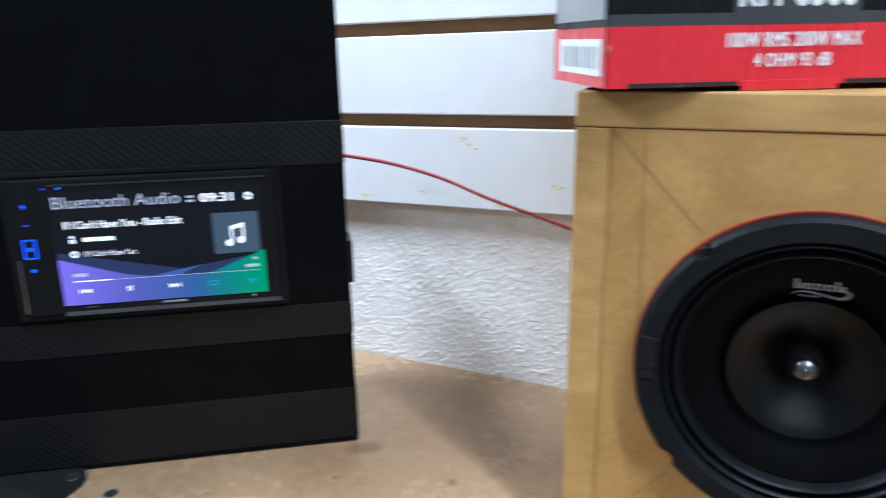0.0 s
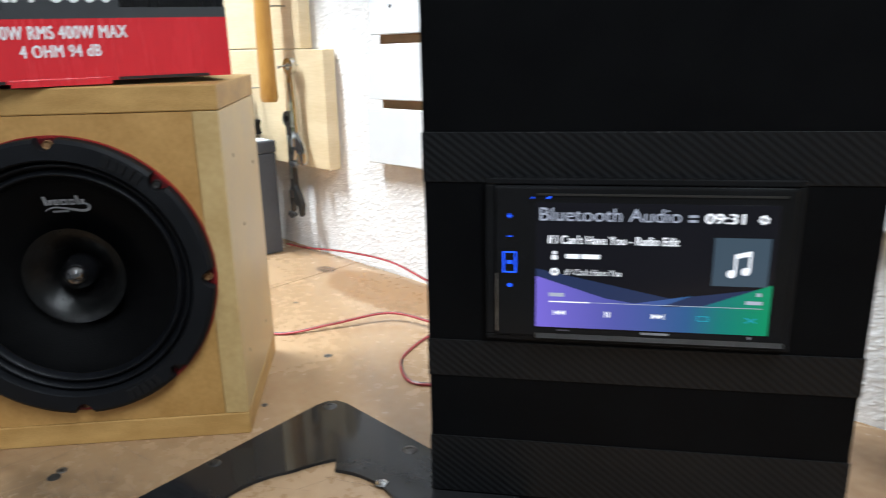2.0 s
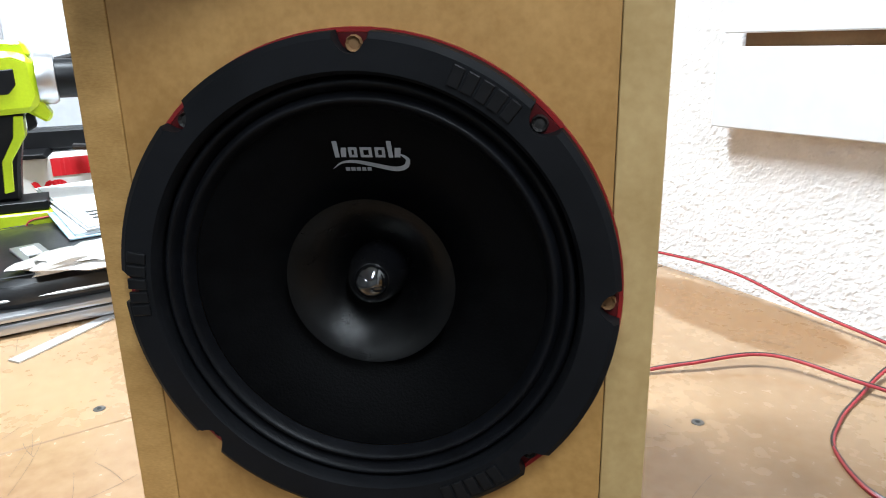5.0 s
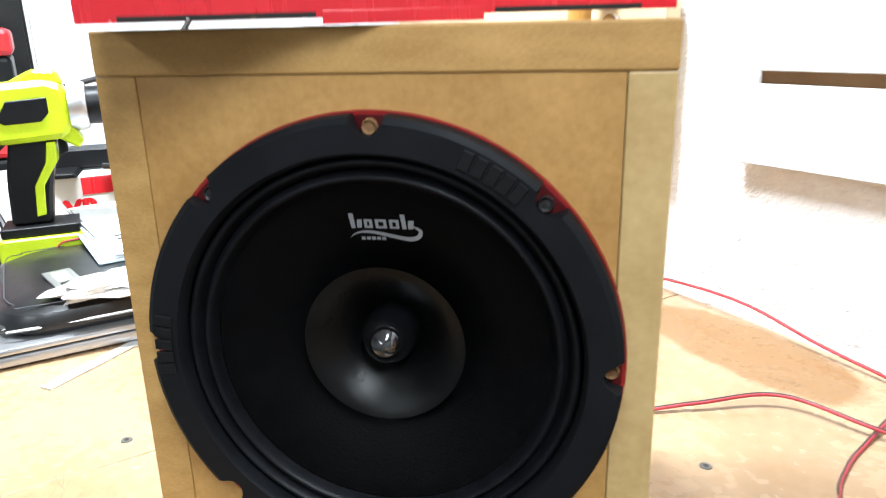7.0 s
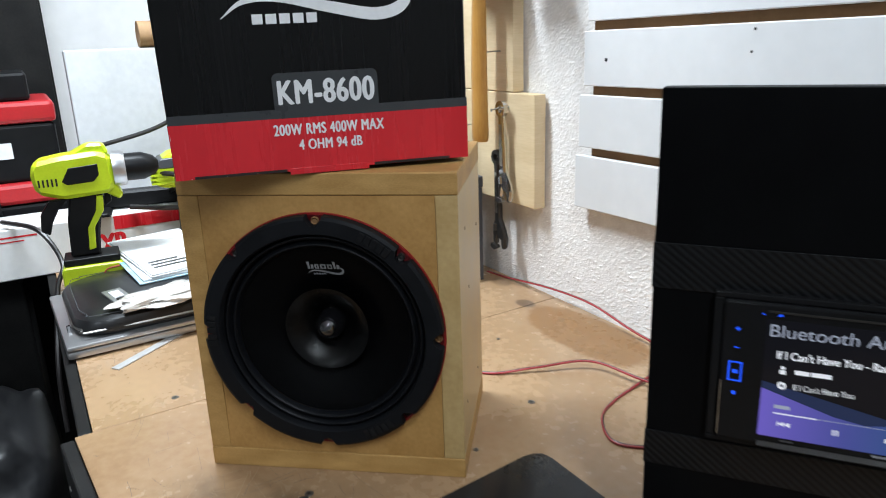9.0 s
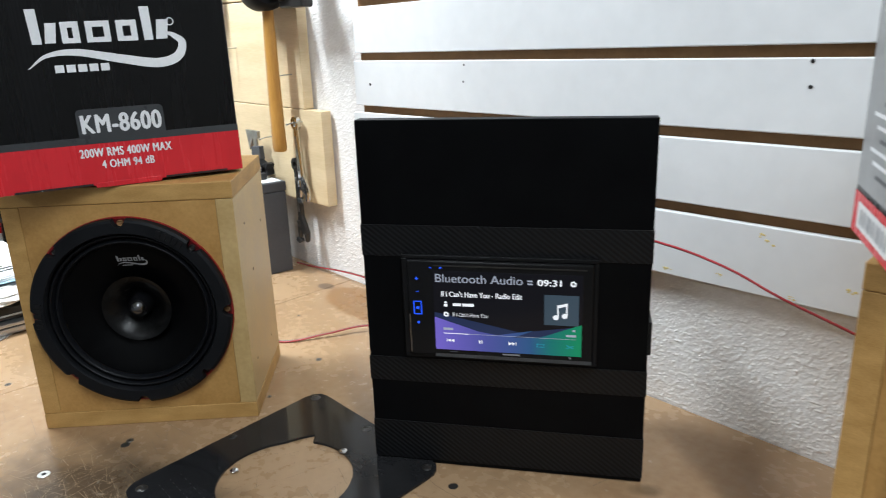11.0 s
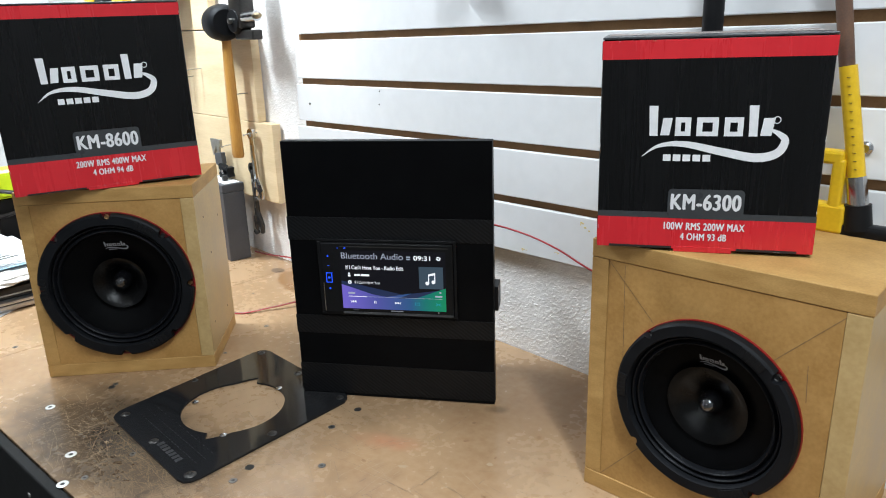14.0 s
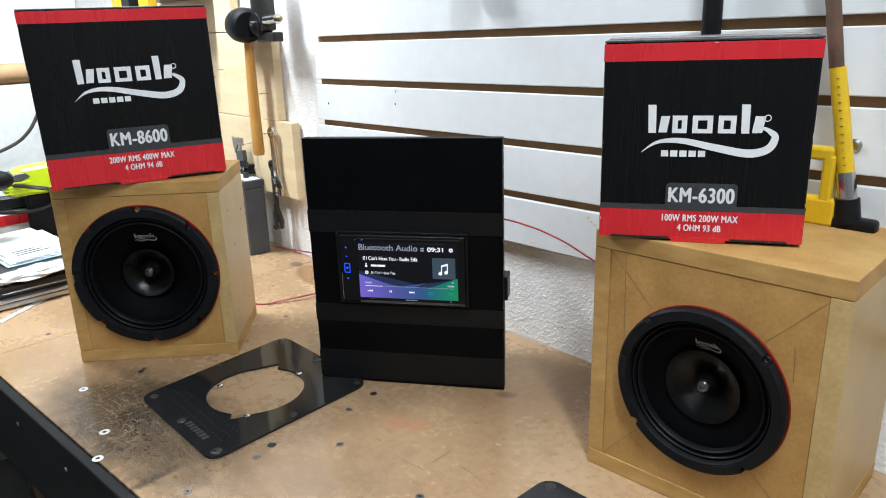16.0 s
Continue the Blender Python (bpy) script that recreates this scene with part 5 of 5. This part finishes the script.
pouch = thing("leather_pouch", pose(-0.513, 0.260, TOP + 0.0195, 0, 0, 2), "black leather zip pouch lying on the laptop", "pouch")
bm = bmesh.new()
rows = []
out = rounded(-0.085, 0.135, -0.145, 0.145, 0.045, 8)
for z, k in ((0.0, 0.96), (0.005, 1.0), (0.013, 1.0), (0.020, 0.97), (0.026, 0.86), (0.029, 0.6), (0.030, 0.2)):
    rows.append([bm.verts.new((x * k + 0.025 * (1 - k), y * k, z)) for x, y in out])
for a, b in zip(rows, rows[1:]):
    for k in range(len(out)):
        j = (k + 1) % len(out)
        bm.faces.new((a[k], a[j], b[j], b[k]))
bm.faces.new(rows[0][::-1])
bm.faces.new(rows[-1])
part("body", bm, LEATHER, pouch, "padded black leather", True)
zipline = [(x * 1.004, y * 1.004, 0.009) for x, y in out[::3]]
part("zip", tube(zipline + zipline[:1], 0.0016, 6, 4), ZINC, pouch, "metal zip", True)
part("zip_pull", box(0.085, 0.090, -0.153, -0.148, -0.006, 0.009, 0.001), STEEL, pouch)
part("stitching", tube([(x * 0.9 + 0.0025, y * 0.93, 0.0257) for x, y in out[::3]] + [(out[0][0] * 0.9 + 0.0025, out[0][1] * 0.93, 0.0257)], 0.0006, 5, 4), GREY_PLASTIC, pouch)

tag = thing("sample_tag", pose(-0.437, 0.180, TOP + 0.0475, 0, 4, 14), "small silver badge lying on the pouch", "badge")
part("badge", box(-0.030, 0.030, -0.013, 0.013, 0, 0.003, 0.0008), SILVER, tag)
part("raised_bar", box(-0.020, 0.004, -0.007, 0.006, 0.003, 0.0042, 0.0003), PAPER, tag)
part("raised_bar", box(0.008, 0.022, -0.007, 0.006, 0.003, 0.0042, 0.0003), DARK_STEEL, tag)

booklet = thing("booklet", pose(-0.467, 0.212, TOP + 0.050, 0, 2, 6), "blue and white printed booklet on the pouch", "booklet")
part("cover", box(-0.204, 0.0, 0.0, 0.145, 0, 0.002, 0.0006), PAPER_BLUE, booklet, "pale blue cover")
part("page_block", box(-0.200, -0.004, 0.006, 0.142, 0.0022, 0.0055, 0.0006), PAPER, booklet)
leaflet = thing("leaflet", pose(-0.470, 0.229, TOP + 0.0565, 0, 3, 10), "white folded leaflet on the booklet", "leaflet")
part("lower_fold", box(-0.205, 0.0, 0.0, 0.12, 0, 0.0015), PAPER, leaflet)
part("upper_fold", box(-0.200, -0.003, 0.002, 0.118, 0.002, 0.0035), PAPER, leaflet)
for k in range(3):
    part("print_bar", box(-0.060 + 0.013 * k, -0.054 + 0.013 * k, 0.015, 0.060 + 0.01 * k, 0.0036, 0.0039), DARK_STEEL, leaflet, "dark printed bar")
bag = thing("plastic_bag", pose(-0.400, 0.245, TOP + 0.047, 0, 0, 10), "crumpled cloudy plastic bag of small parts", "plastic bag")
bm = bmesh.new()
bmesh.ops.create_icosphere(bm, subdivisions=4, radius=1.0)
for v in bm.verts:
    k = 1 + 0.35 * noise.noise(v.co * 2.2) + 0.14 * noise.noise(v.co * 6)
    v.co = Vector((v.co.x * 0.034 * k, v.co.y * 0.075 * k, max(0.0, 0.004 + v.co.z * 0.011 * k)))
part("crumpled_film", bm, POLYBAG, bag, "", True)
strip = solid("steel_rule", box(0.0, 0.179, -0.006, 0.006, 0.0003, 0.0018), PAPER_STEEL, "thin steel rule lying half under the laptop", "steel rule", pose(-0.3066, 0.1522, TOP, 0, 0, 127.5))

drill = thing("cordless_drill", pose(-0.619, 0.160, TOP + 0.0140, 0, 0, 84) @ Matrix.Diagonal((0.82, 0.92, 0.92, 1)), "lime green and black cordless drill standing on its battery", "cordless drill")
part("battery_base", prism(rounded(-0.045, 0.062, -0.014, 0.048, 0.008), -0.035, 0.035, bevel=0.002), LIME, drill, "lime green battery foot")
part("battery_band", prism(rounded(-0.040, 0.056, 0.049, 0.060, 0.003), -0.028, 0.028, bevel=0.001), SATIN_BLACK, drill)
part("grip", prism([(-0.026, 0.060), (0.024, 0.060), (0.030, 0.100), (0.040, 0.140), (0.046, 0.165), (-0.012, 0.165), (-0.022, 0.120)], -0.016, 0.016, bevel=0.004), SATIN_BLACK, drill, "black rubber grip")
part("grip_insert", prism([(0.006, 0.070), (0.018, 0.072), (0.022, 0.108), (0.042, 0.135), (0.044, 0.160), (0.033, 0.160), (0.028, 0.135), (0.010, 0.108)], -0.0175, 0.0175, bevel=0.001), LIME, drill, "lime green grip inlay")
part("motor_housing", prism([(-0.060, 0.172), (-0.066, 0.190), (-0.066, 0.212), (-0.058, 0.224), (-0.02, 0.230), (0.045, 0.234), (0.066, 0.226), (0.070, 0.180), (0.060, 0.164), (-0.02, 0.160)], -0.028, 0.028, bevel=0.007), LIME, drill, "lime green housing")
part("side_plate", prism([(-0.018, 0.190), (-0.004, 0.211), (0.044, 0.214), (0.044, 0.196), (0.034, 0.186), (-0.010, 0.184)], -0.0295, 0.0295, bevel=0.001), SATIN_BLACK, drill, "black rating plate")
for k in range(5):
    part("vent_slot", box(-0.056 + 0.007 * k, -0.053 + 0.007 * k, -0.0287, 0.0287, 0.184, 0.196), HOLE, drill)
part("belt_hook", prism([(-0.066, 0.112), (-0.052, 0.104), (-0.045, 0.124), (-0.030, 0.148), (-0.014, 0.160), (-0.045, 0.160), (-0.062, 0.140)], -0.024, -0.010, bevel=0.002), SATIN_BLACK, drill, "black belt hook")
part("top_ridge", prism([(-0.010, 0.228), (0.030, 0.2455), (0.058, 0.2440), (0.066, 0.226)], -0.015, 0.015, bevel=0.004), LIME, drill, "lime green ridge")
part("front_block", prism([(0.046, 0.166), (0.072, 0.150), (0.080, 0.158), (0.066, 0.182)], -0.018, 0.018, bevel=0.003), LIME, drill, "lime green lamp block")
part("trigger", prism([(0.046, 0.140), (0.058, 0.146), (0.056, 0.162), (0.046, 0.162)], -0.008, 0.008, bevel=0.002), SATIN_BLACK, drill)


def along_x(x, z):
    return Matrix.Translation((x, 0, z)) @ Euler((0, 0, radians(-90))).to_matrix().to_4x4()


ob = part("torque_ring", lathe(((0, 0.0), (0.030, 0.0), (0.030, 0.016), (0.027, 0.022), (0.0, 0.022)), 32), SILVER, drill, "silver torque collar", True)
ob.matrix_local = along_x(0.068, 0.200)
ob = part("chuck", lathe(((0, 0.0), (0.023, 0.0), (0.023, 0.030), (0.016, 0.050), (0.008, 0.058), (0.0, 0.058)), 28), SATIN_BLACK, drill, "black keyless chuck", True)
ob.matrix_local = along_x(0.0905, 0.200)
part("cable_strap", tube(((0.02, -0.036, 0.02), (0.03, -0.0365, 0.038), (0.055, -0.036, 0.042)), 0.0012, 6, 5), CABLE_RED, drill, "", True)

white_box = thing("white_carton", pose(-0.786, -0.003, TOP), "white product carton with red print behind the drill", "carton")
part("shell", box(-0.12, 0.0, -0.10, 0.36, 0, 0.088, 0.002), WHITE_CARD, white_box)
bm = bmesh.new()
for y0, y1, z0, z1 in ((-0.09, 0.10, 0.073, 0.076), (-0.09, 0.08, 0.066, 0.068)):
    bm.faces.new([bm.verts.new((0.0004, y, z)) for y, z in ((y0, z0), (y1, z0), (y1, z1), (y0, z1))])
part("print_stripe", bm, RED_CARD, white_box, "red printed lettering bars")
part("red_field", box(0.0002, 0.0008, 0.222, 0.358, 0.062, 0.086), RED_CARD, white_box)
ob = words("model_print", "XP", 0.0, 0.0, 0.040, 0.036, 0.0, RED_CARD, white_box, 0.06)
ob.matrix_local = pose(0.0006, 0.196, 0.020, 0, 0, 90)

tagged(part("foam_board", box(-0.925, -0.895, 0.193, 0.594, TOP, 1.272, 0.003), GREY_BOARD), "white foam board standing upright behind the clutter", "foam board")
ct = thing("cardboard_tube", pose(-0.910, 0.374, 1.271), "short brown cardboard tube lying on the white board", "cardboard tube")
part("tube_wall", rod((0, -0.05, 0.025), (0, 0.05, 0.025), 0.024, seg=28), CARDBOARD, ct, "", True)


def toolbox(name, m, W, D, H, label):
    r = thing(name, m, label, "toolbox", "toolboxes")
    part("tub", box(-D, 0, 0, W, 0, H * 0.72, 0.006), SATIN_BLACK, r, "black plastic tub")
    part("lid", box(-D - 0.004, 0.006, -0.004, W + 0.004, H * 0.73, H, 0.008), RED_PLASTIC, r, "red plastic lid")
    for k in (0.25, 0.75):
        part("latch", box(0.0065, 0.016, W * k - 0.025, W * k + 0.025, H * 0.55, H * 0.9, 0.003), SATIN_BLACK, r)
    part("print_bar", box(0.0005, 0.0012, W * 0.58, W * 0.86, H * 0.30, H * 0.50), PAPER, r, "white lettering bars")
    part("handle", tube(((0.01, W * 0.38, H * 0.86), (0.035, W * 0.40, H * 0.88), (0.035, W * 0.60, H * 0.88), (0.01, W * 0.62, H * 0.86)), 0.006, 8, 6), SATIN_BLACK, r, "", True)
    return r


toolbox("toolbox", pose(-0.935, -0.388, 0.895), 0.55, 0.24, 0.145, "black and red plastic toolbox under another one")
toolbox("toolbox", pose(-0.945, -0.388, 1.041), 0.55, 0.23, 0.145, "black and red plastic toolbox stacked on another")
tall = thing("tall_cabinet", pose(-1.30, -0.75, 0), "tall dark storage cabinet behind the toolboxes", "cabinet")
part("body", box(-0.2, 0.0, 0.0, 0.94, 0.05, 1.9, 0.004), BLACK_EDGE, tall)
part("door", box(0.002, 0.020, 0.005, 0.466, 0.06, 1.89, 0.002), BLACK_EDGE, tall)
part("door", box(0.002, 0.020, 0.474, 0.935, 0.06, 1.89, 0.002), BLACK_EDGE, tall)
part("plinth", box(-0.18, -0.02, 0.02, 0.92, 0.0, 0.05), BLACK_EDGE, tall)
stand = thing("side_cabinet", pose(-1.0, -0.475, 0), "dark low cabinet carrying the toolboxes beside the bench", "cabinet")
part("body", box(-0.25, 0.14, 0.0, 0.535, 0.03, 0.875, 0.004), BLACK_EDGE, stand)
part("top", box(-0.26, 0.15, -0.01, 0.538, 0.876, 0.894, 0.003), BLACK_EDGE, stand)
part("plinth", box(-0.24, 0.12, 0.01, 0.53, 0.0, 0.03), BLACK_EDGE, stand)
trayb = thing("parts_tray", pose(-1.06, -0.19, 1.187), "black tray of tools on the upper toolbox", "tray")
part("tray", box(-0.1, 0.10, -0.15, 0.32, 0.0, 0.05, 0.006), SATIN_BLACK, trayb)
part("tool", rod((0.06, 0.0, 0.058), (0.05, 0.28, 0.062), 0.010), GREY_PLASTIC, trayb, "", True)
part("cloth", box(-0.04, 0.07, 0.08, 0.26, 0.051, 0.075, 0.008), CARDBOARD, trayb)

bagb = thing("tool_bag", pose(-0.62, -0.02, 0.0), "black fabric tool bag on a stool in front of the bench", "bag")
bm = bmesh.new()
bmesh.ops.create_icosphere(bm, subdivisions=4, radius=1.0)
for v in bm.verts:
    k = 1 + 0.16 * noise.noise(v.co * 1.7)
    f = lambda c: math.copysign(abs(c) ** 0.6, c)
    v.co = Vector((f(v.co.x) * 0.20 * k, f(v.co.y) * 0.085 * k, 0.60 + f(v.co.z) * 0.15 * k))
part("body", bm, LEATHER, bagb, "slumped black fabric", True)
part("strap", tube(((-0.15, -0.05, 0.72), (-0.1, 0.0, 0.79), (0.0, 0.01, 0.81), (0.1, 0.0, 0.79), (0.15, -0.05, 0.72)), 0.010, 8, 6), SATIN_BLACK, bagb, "", True)
part("seat", box(-0.19, 0.19, -0.10, 0.10, 0.43, 0.46, 0.004), BLACK_EDGE, bagb)
for x in (-0.16, 0.16):
    for y in (-0.08, 0.08):
        part("stool_leg", rod((x, y, 0), (x, y, 0.43), 0.014), DARK_STEEL, bagb)


def lead(points, r, mat, label):
    solid("power_lead", tube(points, r, 8, 8), mat, label, "cable", smooth=True, group="power leads")


lead(((-0.80, 0.05, 1.0), (-0.74, 0.10, 0.99), (-0.70, 0.125, 0.94), (-0.66, 0.11, 0.905), (-0.60, 0.09, 0.80), (-0.58, 0.085, 0.70)), 0.004, CABLE_BLACK, "black power lead draped over the bench edge")
lead(((-0.86, 0.30, 1.00), (-0.80, 0.33, 1.02), (-0.74, 0.30, 1.06), (-0.70, 0.36, 1.05), (-0.72, 0.45, 1.02), (-0.80, 0.50, 1.0)), 0.0045, CABLE_BLACK, "black power lead coiled behind the drill")
lead(((-0.78, 0.25, 1.00), (-0.72, 0.34, 1.00), (-0.70, 0.42, 1.035), (-0.74, 0.46, 1.05), (-0.80, 0.42, 1.03)), 0.0045, CABLE_BLACK, "black power lead coiled behind the drill")
lead(((-0.85, 0.20, 1.10), (-0.83, 0.32, 1.13), (-0.82, 0.38, 1.17), (-0.83, 0.43, 1.25), (-0.84, 0.47, 1.30)), 0.004, CABLE_BLACK, "black aerial lead rising past the white board")
lead(((-0.82, 0.30, 1.07), (-0.76, 0.36, 1.075), (-0.72, 0.42, 1.07), (-0.78, 0.5, 1.06)), 0.0028, CABLE_RED, "thin red lead among the black ones")

drill2 = thing("cordless_driver", pose(-0.755, 0.355, TOP, 0, 0, 84), "second lime green cordless tool with ribbed housing behind the cabinet", "power tool")
part("housing", prism([(-0.066, 0.145), (-0.058, 0.178), (-0.03, 0.196), (0.06, 0.200), (0.066, 0.150), (0.02, 0.134), (-0.05, 0.134)], -0.030, 0.030, bevel=0.006), LIME, drill2, "lime green housing")
part("grey_cap", prism([(-0.064, 0.170), (-0.050, 0.186), (-0.02, 0.188), (-0.01, 0.178), (-0.03, 0.168)], -0.0315, 0.0315, bevel=0.002), GREY_PLASTIC, drill2, "grey housing cap")
for k in range(4):
    part("rib", prism(rounded(-0.0675, -0.012, 0.142 + 0.0075 * k, 0.1455 + 0.0075 * k, 0.001), -0.0318, 0.0318), LIME, drill2)
part("grip", prism([(-0.030, 0.03), (0.026, 0.03), (0.032, 0.134), (-0.026, 0.134)], -0.018, 0.018, bevel=0.004), SATIN_BLACK, drill2, "black grip")
part("battery_base", prism(rounded(-0.045, 0.05, 0.0, 0.031, 0.006), -0.032, 0.032, bevel=0.002), SATIN_BLACK, drill2)
glue = thing("glue_gun", pose(-0.840, 0.268, TOP + 0.0885, 0, 0, 80), "black hand tool lying on the white carton", "hand tool")
part("barrel", prism(rounded(-0.09, 0.09, 0.002, 0.032, 0.010), -0.016, 0.016, bevel=0.004), SATIN_BLACK, glue)
part("nozzle", rod((0.09, 0, 0.017), (0.125, 0, 0.017), 0.009, 0.004), DARK_STEEL, glue, "", True)
part("handle", prism([(-0.07, 0.0), (-0.04, 0.0), (-0.045, 0.006), (-0.075, 0.006)], -0.075, -0.012, bevel=0.001), SATIN_BLACK, glue)

gun = thing("yellow_tool", pose(-0.62, 0.60, 1.40), "yellow and black hand tools hanging on the top board", "hand tool")
for k, x in enumerate((-0.13, -0.07, 0.03)):
    part("grip", prism(rounded(x, x + 0.05, 0.0, 0.10, 0.010), -0.012, 0.012, bevel=0.003), YELLOW if k != 1 else SATIN_BLACK, gun)
    part("grip_band", prism(rounded(x + 0.008, x + 0.042, 0.012, 0.024, 0.003), -0.0145, 0.0145), SATIN_BLACK, gun)
part("rail", box(-0.16, 0.12, 0.014, 0.1725, 0.05, 0.07, 0.002), DARK_STEEL, gun)

# ---- tube lamps ----
for lamp_name, (lx, ly, lz), turn, length, watts, colour in LAMPS:
    half = 0.52 * length
    lampf = thing("tube_lamp", pose(lx, ly, lz + 0.002, 0, 0, turn), "white fluorescent batten lamp hung from the ceiling", "tube lamp", "tube lamps")
    part("housing", box(-half, half, -0.05, 0.05, 0.002, 0.05, 0.004), WHITE_CARD, lampf)
    part("end_cap", box(-half - 0.010, -half - 0.0005, -0.045, 0.045, 0.004, 0.045, 0.002), PAINT, lampf)
    part("end_cap", box(half + 0.0005, half + 0.010, -0.045, 0.045, 0.004, 0.045, 0.002), PAINT, lampf)
    part("hanger", rod((0, 0, 0.05), (0, 0, 2.8 - lz - 0.002), 0.006), DARK_STEEL, lampf)
